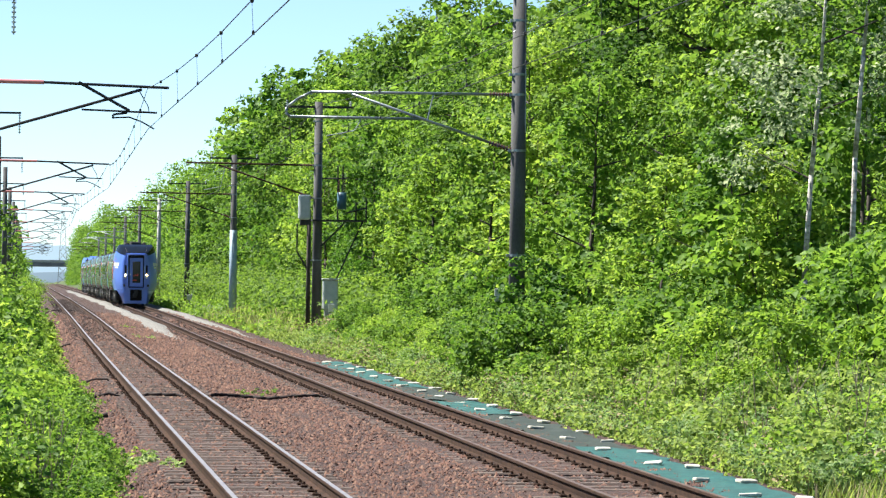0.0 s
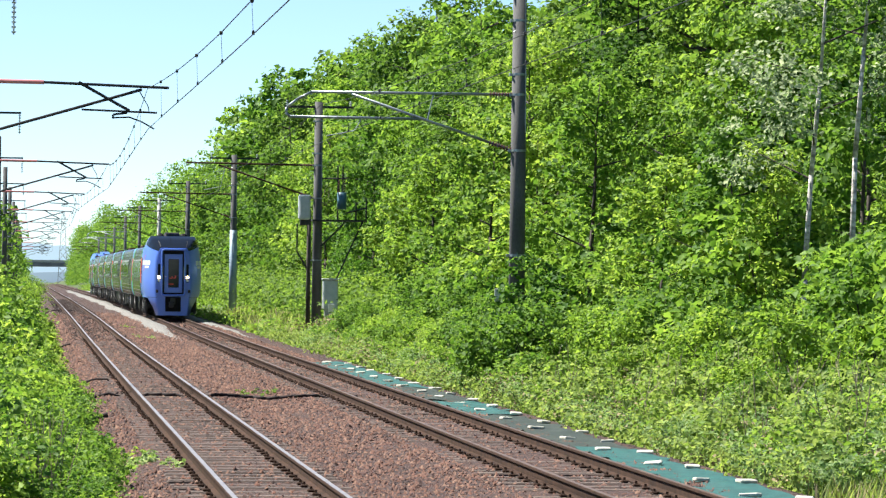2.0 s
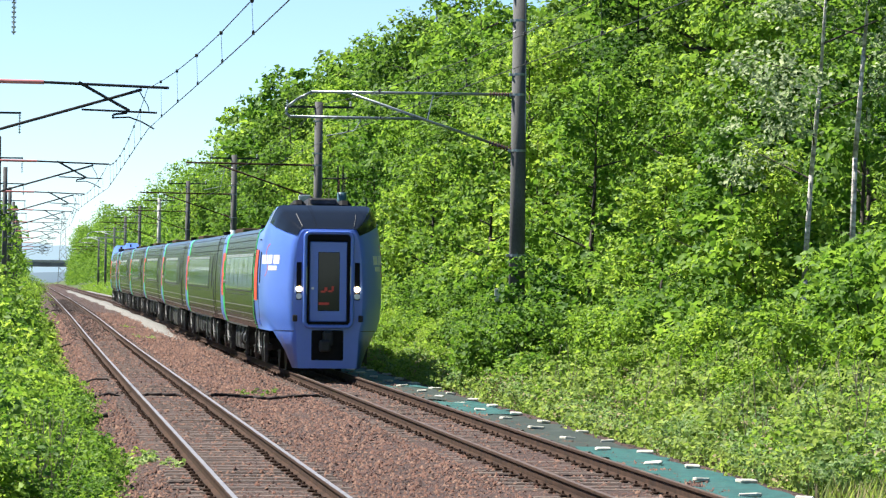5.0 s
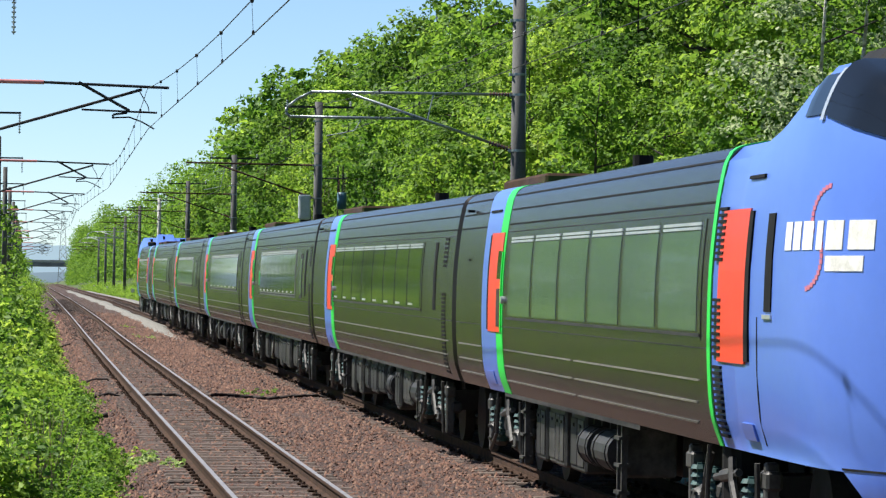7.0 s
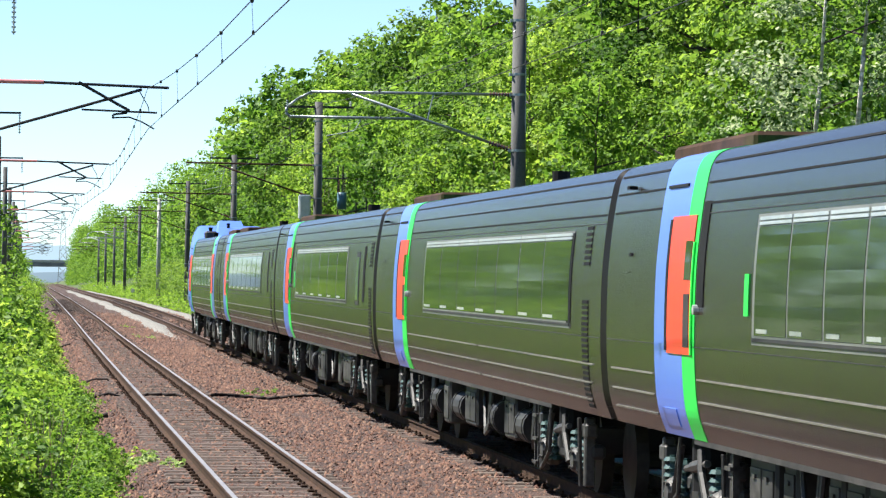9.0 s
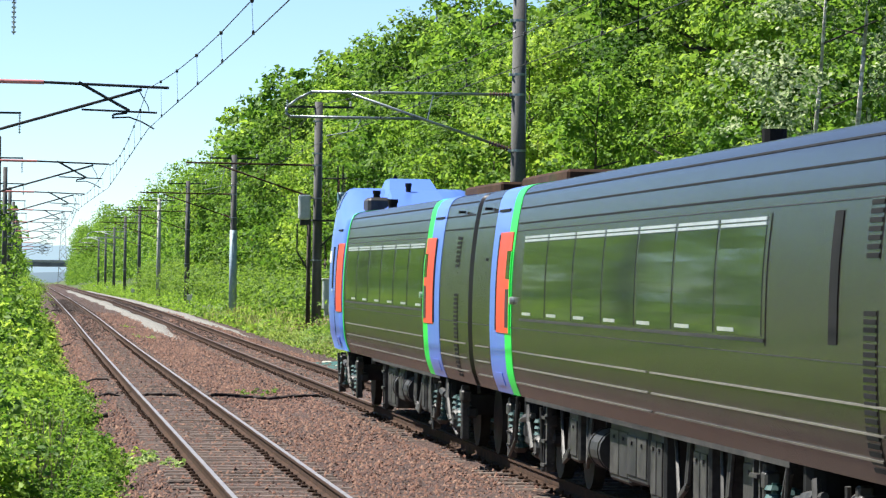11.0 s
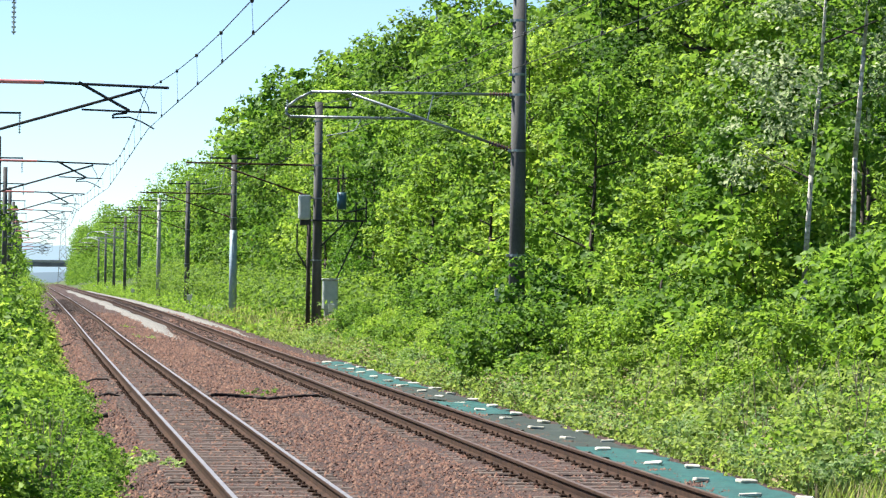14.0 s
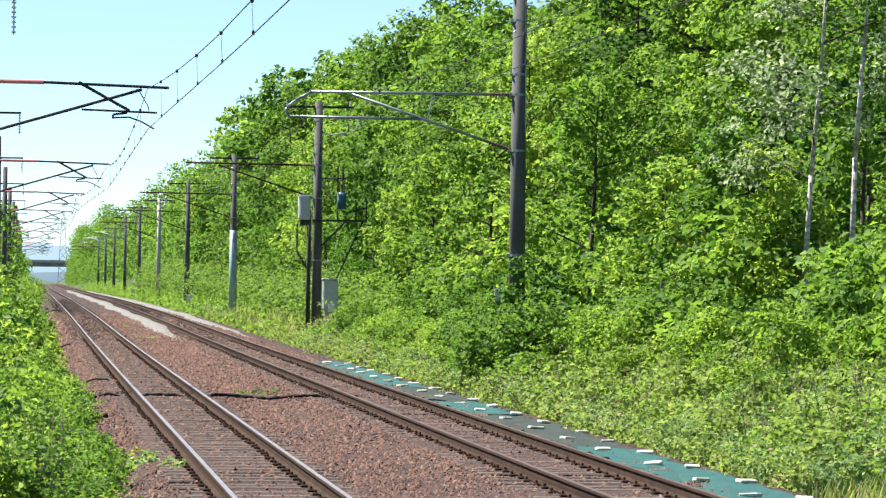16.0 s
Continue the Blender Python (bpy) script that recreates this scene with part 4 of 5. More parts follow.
def build_distance():
    """The road bridge over the line, woods and hills with painted haze behind it, a lattice tower."""
    s = 1020.0
    x, z = bend(s)
    b = thing("road_bridge", (x, s, z), "grey concrete road bridge far along the line", "bridge")
    bm = bmesh.new()
    box(bm, -30, 40, -5, 5, 4.7, 5.8, 0.1)
    part("deck", bm, M["bridge"], b)
    for y in (-5.1, 4.9):
        bm = bmesh.new()
        box(bm, -30, 40, y, y + 0.2, 5.8, 6.5)
        part("parapet", bm, M["paleconc"], b)
    for xx in (-4.5, 11.5):
        bm = bmesh.new()
        box(bm, xx - 0.6, xx + 0.6, -4, 4, -0.5, 4.7, 0.1)
        part("pier", bm, M["bridge"], b)
    rnd = random.Random(21)
    # flat backdrops; their haze comes from the pale glowing colour alone
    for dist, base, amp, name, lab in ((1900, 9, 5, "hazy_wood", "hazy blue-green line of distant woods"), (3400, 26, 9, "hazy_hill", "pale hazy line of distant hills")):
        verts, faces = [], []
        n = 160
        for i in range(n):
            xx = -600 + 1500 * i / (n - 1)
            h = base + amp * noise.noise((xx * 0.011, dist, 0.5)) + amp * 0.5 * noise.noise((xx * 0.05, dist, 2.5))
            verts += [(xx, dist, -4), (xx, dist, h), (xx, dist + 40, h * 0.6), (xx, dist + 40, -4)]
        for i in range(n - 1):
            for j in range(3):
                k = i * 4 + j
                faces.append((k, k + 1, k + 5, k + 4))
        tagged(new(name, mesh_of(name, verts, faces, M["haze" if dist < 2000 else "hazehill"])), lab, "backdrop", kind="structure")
    t = thing("lattice_tower", (8.2, 1250, 1.0), "faint steel lattice tower far beyond the bridge", "tower")
    t.scale = (1.0, 1.0, 1.2)
    for sx in (-1, 1):
        for sy in (-1, 1):
            bm = bmesh.new()
            tube(bm, (sx * 1.6, sy * 1.6, 0), (sx * 0.4, sy * 0.4, 20), 0.09, 0.07, 5)
            part("leg", bm, M["bridge"], t)
    for k in range(9):
        a, c = 1.6 - 0.133 * k, 1.6 - 0.133 * (k + 1)
        bm = bmesh.new()
        tube(bm, (-a, -a, k * 2.2), (c, -c, k * 2.2 + 2.2), 0.06, 0.06, 4)
        tube(bm, (a, -a, k * 2.2), (-c, -c, k * 2.2 + 2.2), 0.06, 0.06, 4)
        part("brace", bm, M["bridge"], t)


# ---- train ----
# half width against height above the rail, low to high
SIDE = tuple((z, h * 0.915) for z, h in ((0.92, 1.30), (1.15, 1.385), (1.5, 1.42), (1.9, 1.425), (2.3, 1.41), (2.7, 1.365), (2.95, 1.318), (3.05, 1.288), (3.12, 1.235), (3.165, 1.13), (3.20, 0.9), (3.225, 0.55), (3.235, 0.2)))


def finer(pts, n):
    """Catmull-Rom points between those given."""
    out = []
    for i in range(len(pts) - 1):
        p = [pts[max(0, min(len(pts) - 1, k))] for k in (i - 1, i, i + 1, i + 2)]
        for q in range(n):
            t = q / n
            out.append(tuple(0.5 * (2 * b + (c - a) * t + (2 * a - 5 * b + 4 * c - d) * t * t + (3 * b - a - 3 * c + d) * t ** 3) for a, b, c, d in zip(*p)))
    return tuple(out) + (pts[-1],)


FINE = finer(SIDE, 5)


def half(z):
    return float(np.interp(z, [a for a, _ in FINE], [b for _, b in FINE]))


def ring(off=0.0):
    pts = [(-(h + off), z) for z, h in FINE] + [(h + off, z) for z, h in reversed(FINE)]
    return [(x, z + (off if z > 3.1 else 0)) for x, z in pts]


def hull(rings, close=True):
    """Verts and faces that skin a row of rings of (x, y, z)."""
    n = len(rings[0])
    verts = [p for r in rings for p in r]
    faces = []
    for i in range(len(rings) - 1):
        for j in range(n):
            k, k2 = i * n + j, i * n + (j + 1) % n
            faces.append((k, k + n, k2 + n, k2))
    if close:
        faces.append(tuple(range(n)))
        faces.append(tuple(reversed(range((len(rings) - 1) * n, len(rings) * n))))
    return verts, faces


def skin(bm, sx, y0, y1, z0, z1, off, steps=8):
    """A thin panel that follows the curved side, sx -1 or 1, proud of it by off."""
    zs = sorted({z0, z1, *[z for z, _ in FINE if z0 < z < z1]})
    rows = []
    for z in zs:
        h = half(z)
        rows.append([bm.verts.new((sx * (h + o), y, z)) for y in (y0, y1) for o in (off, -0.05)])
    for a, b in zip(rows, rows[1:]):
        for f in ((a[0], a[2], b[2], b[0]), (a[1], b[1], b[3], a[3]), (a[0], b[0], b[1], a[1]), (a[2], a[3], b[3], b[2])):
            bm.faces.new(f if sx < 0 else tuple(reversed(f)))
    for r in (rows[0], rows[-1]):
        bm.faces.new((r[0], r[1], r[3], r[2]))
    bmesh.ops.recalc_face_normals(bm, faces=bm.faces[:])
    return bm


def band(y0, y1, off):
    rings = [[(x, y, z) for x, z in ring(off)] for y in (y0, y1)]
    v, f = hull(rings)
    return v, f


CAR = 21.85


def bogie(parent, y, name):
    bm = bmesh.new()
    for sx in (-1, 1):
        box(bm, sx * 1.0 - 0.07, sx * 1.0 + 0.07, y - 1.6, y + 1.6, 0.46, 0.60, 0.03)
        box(bm, sx * 1.0 - 0.08, sx * 1.0 + 0.08, y - 0.55, y + 0.55, 0.38, 0.56, 0.04)
        box(bm, min(0, sx * 0.95), max(0, sx * 0.95), y - 0.25, y + 0.25, 0.45, 0.7)
    b = part("bogie_frame", bm, M["tank"], parent)
    for sx in (-1, 1):
        for k in (-1.05, 1.05):
            bm = bmesh.new()
            box(bm, sx * 1.06 - 0.09, sx * 1.06 + 0.09, y + k - 0.16, y + k + 0.16, 0.28, 0.56, 0.05)
            tube(bm, (sx * 1.14, y + k, 0.43), (sx * 1.18, y + k, 0.43), 0.12, 0.10, 12)
            for q in (-0.07, 0.07):
                for r in (-0.07, 0.07):
                    tube(bm, (sx * 1.17, y + k + q, 0.43 + r), (sx * 1.195, y + k + q, 0.43 + r), 0.018, 0.018, 6)
            part("axle_box", bm, M["gear"], b)
            for q in (-0.29, 0.29):
                part("coil_spring", ribbed(bmesh.new(), (sx * 1.07, y + k + q, 0.34), (sx * 1.07, y + k + q, 0.72), 6, 0.085), M["spring"], b, "teal painted coil spring")
            bm = bmesh.new()
            rod(bm, [(sx * 1.16, y + k * 0.72, 0.40), (sx * 1.17, y + k * 0.5, 0.66), (sx * 1.16, y + k * 0.42, 0.84)], 0.032, 7)
            part("brake_link", bm, M["gear"], b)
            bm = bmesh.new()
            box(bm, sx * 1.08 - 0.05, sx * 1.08 + 0.05, y + k * 1.45 - 0.05, y + k * 1.45 + 0.05, 0.2, 0.86, 0.015)
            box(bm, sx * 1.08 - 0.06, sx * 1.08 + 0.06, y + k * 1.45 - 0.13, y + k * 1.45 + 0.13, 0.66, 0.80, 0.02)
            part("sand_box", bm, M["gear"], b)
        bm = bmesh.new()
        tube(bm, (sx * 0.95, y, 0.5), (sx * 0.95, y, 0.92), 0.2, 0.2, 14)
        part("air_spring", bm, M["black"], b)
        bm = bmesh.new()
        tube(bm, (sx * 1.14, y - 0.62, 0.74), (sx * 1.14, y + 0.30, 0.66), 0.03, 0.03, 8)
        tube(bm, (sx * 1.14, y - 0.42, 0.722), (sx * 1.14, y - 0.02, 0.688), 0.05, 0.05, 8)
        part("yaw_damper", bm, M["gear"], b)
        bm = bmesh.new()
        rod(bm, [(sx * 1.17, y + 0.42, 0.9), (sx * 1.17, y + 0.52, 0.45), (sx * 1.14, y + 1.3, 0.24)], 0.02, 6)
        part("brake_pipe", bm, M["gear"], b)
        part("sand_pipe", rod(bmesh.new(), [(sx * 1.17, y - 1.45, 0.85), (sx * 1.14, y - 1.38, 0.2)], 0.022, 6), M["gear"], b)
    for k in (-1.05, 1.05):
        bm = bmesh.new()
        for q in (-0.555, 0.555):
            tube(bm, (q - 0.06, y + k, 0.43), (q + 0.06, y + k, 0.43), 0.43, 0.43, 28)
        tube(bm, (-0.6, y + k, 0.43), (0.6, y + k, 0.43), 0.08, 0.08, 8)
        part("wheelset", bm, M["under"], b)


def underfloor(parent, y0, y1, seed):
    """Boxes, tanks, pipes and step ladders hung below the floor on both sides."""
    rnd = random.Random(seed)
    for sx in (-1, 1):
        y = y0
        while y < y1 - 0.4:
            w = min(rnd.uniform(0.3, 1.2), y1 - y)
            z0 = rnd.uniform(0.24, 0.42)
            bm = bmesh.new()
            kind = rnd.random()
            name, m = "equipment_box", "tank"
            if kind < 0.2:
                name = "air_tank"
                tube(bm, (sx * 0.95, y, 0.58), (sx * 0.95, y + w, 0.58), 0.19, 0.19, 16)
                for q in (0.15, 0.85):
                    tube(bm, (sx * 0.95, y + w * q - 0.02, 0.58), (sx * 0.95, y + w * q + 0.02, 0.58), 0.2, 0.2, 16)
                    box(bm, sx * 0.95 - 0.03, sx * 0.95 + 0.03, y + w * q - 0.02, y + w * q + 0.02, 0.7, 0.93)
            elif kind < 0.4:
                name, m = "pipe_bend", "gear"
                n = rnd.randrange(2, 5)
                for q in range(n):
                    o = 0.09 * q
                    rod(bm, [(sx * 1.05, y + o, 0.9), (sx * 1.07, y + o + 0.05, 0.52 - 0.05 * q), (sx * 1.05, y + w * 0.6 + o * 0.3, 0.4 - 0.03 * q), (sx * 1.02, y + w, 0.9)], 0.022, 6)
                    if q < n - 1:
                        part("pipe_bend", bm, M["gear"], parent)
                        bm = bmesh.new()
            else:
                m = "gear" if rnd.random() < 0.35 else "tank"
                e = sx * rnd.uniform(1.02, 1.13)
                box(bm, min(e, sx * 0.6), max(e, sx * 0.6), y, y + w, z0, 0.93, 0.025)
            b = part(name, bm, M[m], parent)
            if name == "equipment_box":
                n = 1 if w < 0.6 else 2
                for i in range(n):
                    a, c = y + 0.05 + (w - 0.05) * i / n, y + (w - 0.05) * (i + 1) / n
                    bm = bmesh.new()
                    box(bm, min(e, e + sx * 0.014), max(e, e + sx * 0.014), a, c, z0 + 0.06, 0.80, 0.006)
                    box(bm, min(e, e + sx * 0.03), max(e, e + sx * 0.03), (a + c) / 2 - 0.05, (a + c) / 2 + 0.05, 0.72, 0.75)
                    part("cover", bm, M["gear" if rnd.random() < 0.4 else m], b)
            y += w + rnd.uniform(0.04, 0.3)
        for q in (y0 - 0.25, y1 + 0.1):
            bm = bmesh.new()
            for o in (0.0, 0.24):
                box(bm, sx * 1.12 - 0.025, sx * 1.12 + 0.025, q + o, q + o + 0.05, 0.22, 0.93)
            for z in (0.26, 0.5, 0.74):
                box(bm, sx * 1.12 - 0.05, sx * 1.12 + 0.05, q, q + 0.29, z, z + 0.03)
            part("step_ladder", bm, M["gear"], parent)
        bm = bmesh.new()
        box(bm, sx * 1.16 - 0.03, sx * 1.16 + 0.03, y0 - 1.5, y1 + 1.5, 0.88, 0.95)
        part("solebar", bm, M["under"], parent)
    bm = bmesh.new()
    box(bm, -0.55, 0.55, y0, y1, 0.4, 0.92)
    part("engine", bm, M["under"], parent)


def louvre(parent, sx, y0, y1, z0, z1, base, slat):
    bm = bmesh.new()
    skin(bm, sx, y0, y1, z0, z1, 0.004)
    p = part("louvre", bm, M[base], parent)
    bm = bmesh.new()
    n = max(3, int((z1 - z0) / 0.05))
    for i in range(n):
        z = z0 + (z1 - z0) * (i + 0.25) / n
        skin(bm, sx, y0 + 0.015, y1 - 0.015, z, z + 0.03, 0.010)
    tagged(part("slats", bm, M[slat], p), kind="stuff")


def panel(name, parent, sx, y0, y1, z0, z1, off, m, label=""):
    bm = bmesh.new()
    skin(bm, sx, y0, y1, z0, z1, off)
    return part(name, bm, M[m], parent, label)


def window(parent, sx, y0, y1, z0, z1, panes, glass, pillar, frame_m):
    w = panel("window_band", parent, sx, y0 - 0.07, y1 + 0.07, z0 - 0.07, z1 + 0.09, 0.006, frame_m)
    panel("sill", w, sx, y0 - 0.05, y1 + 0.05, z0 - 0.045, z0 - 0.02, 0.014, "tank")
    step = (y1 - y0) / panes
    for i in range(panes):
        a, b = y0 + i * step + pillar, y0 + (i + 1) * step - pillar
        panel("pane", w, sx, a, b, z0, z1, 0.010, glass)
        if glass == "trainglass":
            panel("seat_cover", w, sx, b - 0.42 * (b - a), b - 0.08, z0 + 0.015, z0 + 0.045, 0.0125, "chrome")
        panel("bright_trim", w, sx, a, b, z1 + 0.012, z1 + 0.034, 0.014, "chrome")
        panel("bright_trim", w, sx, a, b, z1 + 0.046, z1 + 0.07, 0.014, "chrome")


def car_common(car, y0, y1, seed, panes, w0, w1, glass, pillar, extra, front_bogie, shift=0.0):
    """Stripes, windows, end door and running gear of a car whose end with the door lies at y1."""
    e1 = y1 + shift
    for sx in (-1, 1):
        window(car, sx, w0, w1, 1.77, 2.53, panes, glass, pillar, "body" if pillar > 0.05 else "frame")
        for z in (2.735, 2.895, 3.05):
            panel("roof_groove", car, sx, y0 + 0.1, e1 - 4.6, z, z + 0.016, 0.006, "black")
            panel("roof_groove", car, sx, e1 - 2.6, y1 - 0.15, z, z + 0.016, 0.006, "black")
        panel("seam", car, sx, y0 + 0.1, e1 - 4.6, 2.66, 2.668, 0.005, "tank")
        panel("seam", car, sx, y0 + 0.1, y1 - 0.1, 1.64, 1.648, 0.005, "tank")
        # ledges along the side, their highlight painted in as a paler colour
        for z, d in ((1.39, 0.0), (1.22, 0.15), (1.06, 0.3)):
            m = y0 + (y1 - y0) * 0.42
            panel("side_rib", car, sx, y0 + 0.5 + d, m, z, z + 0.014, 0.012, "rib")
            panel("side_rib", car, sx, m + 0.2, e1 - 4.6, z, z + 0.014, 0.012, "rib")
            panel("side_rib", car, sx, e1 - 2.55, y1 - 0.35, z, z + 0.014, 0.012, "rib")
        # passenger door with recess, its black strip a painted edge shadow, window and lower panel
        d = panel("door", car, sx, e1 - 4.36, e1 - 3.3, 1.58, 2.66, 0.016, "red", "orange-red passenger door")
        panel("door_slot", d, sx, e1 - 3.31, e1 - 3.2, 1.6, 2.64, 0.018, "black")
        panel("door_window", d, sx, e1 - 4.33, e1 - 4.05, 2.16, 2.46, 0.021, "trainglass")
        panel("door_inset", d, sx, e1 - 4.31, e1 - 4.07, 1.64, 2.05, 0.021, "tank")
        panel("door_inset", d, sx, e1 - 4.42, e1 - 4.36, 1.58, 2.45, 0.02, "green")
        panel("gutter", car, sx, e1 - 3.75, e1 - 2.85, 2.895, 2.92, 0.02, "black")
        if extra == 2:
            panel("hand_recess", car, sx, e1 - 4.85, e1 - 4.58, 1.95, 2.76, 0.007, "black")
        if extra == 2:
            panel("green_badge", car, sx, w1 + 0.2, w1 + 0.36, 1.90, 2.20, 0.012, "green")
        bm = bmesh.new()
        tube(bm, (sx * 1.28, e1 - 4.62, 1.93), (sx * 1.345, e1 - 4.62, 1.93), 0.04, 0.04, 10)
        part("marker_lamp", bm, M["chrome"], car)
        for q, z in ((1.35, 2.36), (1.3, 2.2), (1.2, 2.93)):
            bm = bmesh.new()
            box(bm, min(sx * 1.22, sx * 1.295), max(sx * 1.22, sx * 1.295), y1 - q, y1 - q + 0.12, z, z + 0.03)
            part("footstep", bm, M["black"], car)
        panel("step_plate", car, sx, e1 - 3.55, e1 - 2.9, 1.0, 1.14, 0.014, "blue")
        k = y0 - (0.42 if extra == 2 else 0.0)
        if extra:
            louvre(car, sx, k + 0.78, k + 1.14, 2.28, 2.66, "body", "black")
            louvre(car, sx, k + 0.78, k + 1.14, 0.98, 1.98, "body", "black")
        if extra == 2:
            w = panel("narrow_window", car, sx, k + 2.85, k + 3.4, 1.7, 2.52, 0.006, "tank")
            panel("pane", w, sx, k + 2.93, k + 3.32, 1.77, 2.44, 0.010, "paleglass")
        if extra in (1, 2):
            panel("hand_recess", car, sx, k + 1.9, k + 2.15, 1.75, 2.6, 0.007, "black")
    v, f = band(e1 - 3.95, e1 - 2.65, 0.006)
    part("blue_band", mesh_of("blue_band", v, f, M["blue"]), None, car, "periwinkle blue stripe round the body")
    v, f = band(e1 - 4.5, e1 - 3.953, 0.005)
    part("green_band", mesh_of("green_band", v, f, M["green"]), None, car, "bright green stripe round the body")
    underfloor(car, y0 + 5.4, y1 - 5.4, seed)
    bogie(car, y0 + front_bogie, "front")
    bogie(car, y1 - 3.6, "rear")
    bm = bmesh.new()
    box(bm, -1.15, 1.15, y1 - 0.05, y1 + 0.26, 1.0, 3.05, 0.08)
    part("gangway", bm, M["black"], car)
    rnd = random.Random(seed)
    for q in (y1 - 3.6,):
        bm = bmesh.new()
        box(bm, -0.84, 0.84, q - 0.8, q + 2.8, 3.14, 3.31, 0.03)
        part("roof_unit", bm, M["rust"], car)
    bm = bmesh.new()
    tube(bm, (-0.6, y0 + 7.5, 3.1), (-0.6, y0 + 7.5, 3.34), 0.10, 0.10, 12)
    part("exhaust", bm, M["black"], car)


LAB = "dark olive diesel railcar with blue and green stripes"


def mid_car(seed, panes, w0, w1, pillar, extra, shift=0.0):
    car = thing("railcar", (0, 0, 0), LAB, "train car", "cars of the train")
    y0, y1 = -CAR / 2 + 0.14, CAR / 2 - 0.14
    rings = [[(x * k, y, z if z < 1 else 1 + (z - 1) * (0.5 + 0.5 * k)) for x, z in ring()] for y, k in ((y0, 0.96), (y0 + 0.06, 1), (y1 - 0.06, 1), (y1, 0.96))]
    v, f = hull(rings)
    part("body", mesh_of("body", v, f, M["body"]), None, car)
    car_common(car, y0, y1, seed, panes, w0, w1, "trainglass", pillar, extra, 3.6, shift)
    return car


NOSE = ((0.0, 0.735, 3.08, 0.15), (0.2, 0.86, 3.17, 0.15), (0.5, 1.03, 3.31, 0.52), (0.95, 1.20, 3.50, 0.92), (1.35, 1.268, 3.62, 0.92), (1.8, 1.292, 3.62, 0.92), (2.15, 1.299, 3.56, 0.92), (2.55, 1.302, 3.45, 0.92), (3.1, 1.303, 3.31, 0.92), (3.6, 1.304, 3.24, 0.92), (4.6, 1.304, 3.235, 0.92))
CAB_LEN = 4.6
# the cab's shoulders are squarer than the body's
SQUARE = tuple((z, h * 0.915) for z, h in ((0.92, 1.30), (1.15, 1.385), (1.5, 1.42), (1.9, 1.425), (2.3, 1.41), (2.7, 1.37), (2.95, 1.325), (3.1, 1.285), (3.24, 1.225), (3.36, 1.15), (3.43, 1.07), (3.45, 0.98)))


def nose_at(u):
    us = [q[0] for q in NOSE]
    return [float(np.interp(u, us, [q[i] for q in NOSE])) for i in (1, 2, 3)]


def nose_half(z, u):
    w = min(1.0, max(0.0, (3.1 - u) / 1.2))
    a = half(0.92 + (z - 0.92) * 0.915)
    return a + w * (float(np.interp(z, [q[0] for q in SQUARE], [q[1] for q in SQUARE])) - a)


def nose_ring(y, hw, top, bot, u=0.0, skirt=True):
    """Above the floor line the section follows the body; below it is a skirt that leans in."""
    k = hw / 1.304
    pts = [(1.10 * k, bot) if bot < 0.9 and skirt else (1.19 * k, 0.921)]
    for z, h in SQUARE:
        pts.append((nose_half(z, u) * k, 0.92 + (z - 0.92) / 2.53 * (top - 0.92) + 0.002))
    return [(-x, y, z) for x, z in pts] + [(x, y, z) for x, z in reversed(pts)]


def nose_skin(bm, sx, y0, u0, u1, z0, z1, off, us=6, zs=5):
    """A thin panel that follows the side of the cab."""
    g = []
    for i in range(us + 1):
        u = u0 + (u1 - u0) * i / us
        hw, top, bot = nose_at(u)
        rowv = []
        for j in range(zs + 1):
            z = z0 + (z1 - z0) * j / zs
            zz = 0.92 + (z - 0.92) / (top - 0.92) * 2.53
            x = nose_half(min(zz, 3.44), u) * hw / 1.304
            rowv.append([bm.verts.new((sx * (x + o), y0 + u, z)) for o in (off, -0.04)])
        g.append(rowv)
    for i in range(us):
        for j in range(zs):
            a, b, c, d = g[i][j], g[i + 1][j], g[i + 1][j + 1], g[i][j + 1]
            bm.faces.new((a[0], b[0], c[0], d[0]))
            bm.faces.new((d[1], c[1], b[1], a[1]))
    for i in range(us):
        for j in (0, zs):
            bm.faces.new((g[i][j][0], g[i][j][1], g[i + 1][j][1], g[i + 1][j][0]))
    for j in range(zs):
        for i in (0, us):
            bm.faces.new((g[i][j][0], g[i][j + 1][0], g[i][j + 1][1], g[i][j][1]))
    bmesh.ops.recalc_face_normals(bm, faces=bm.faces[:])
    return bm


def nose_panel(name, parent, sx, y0, u0, u1, z0, z1, off, m, label=""):
    return part(name, nose_skin(bmesh.new(), sx, y0, u0, u1, z0, z1, off), M[m], parent, label)


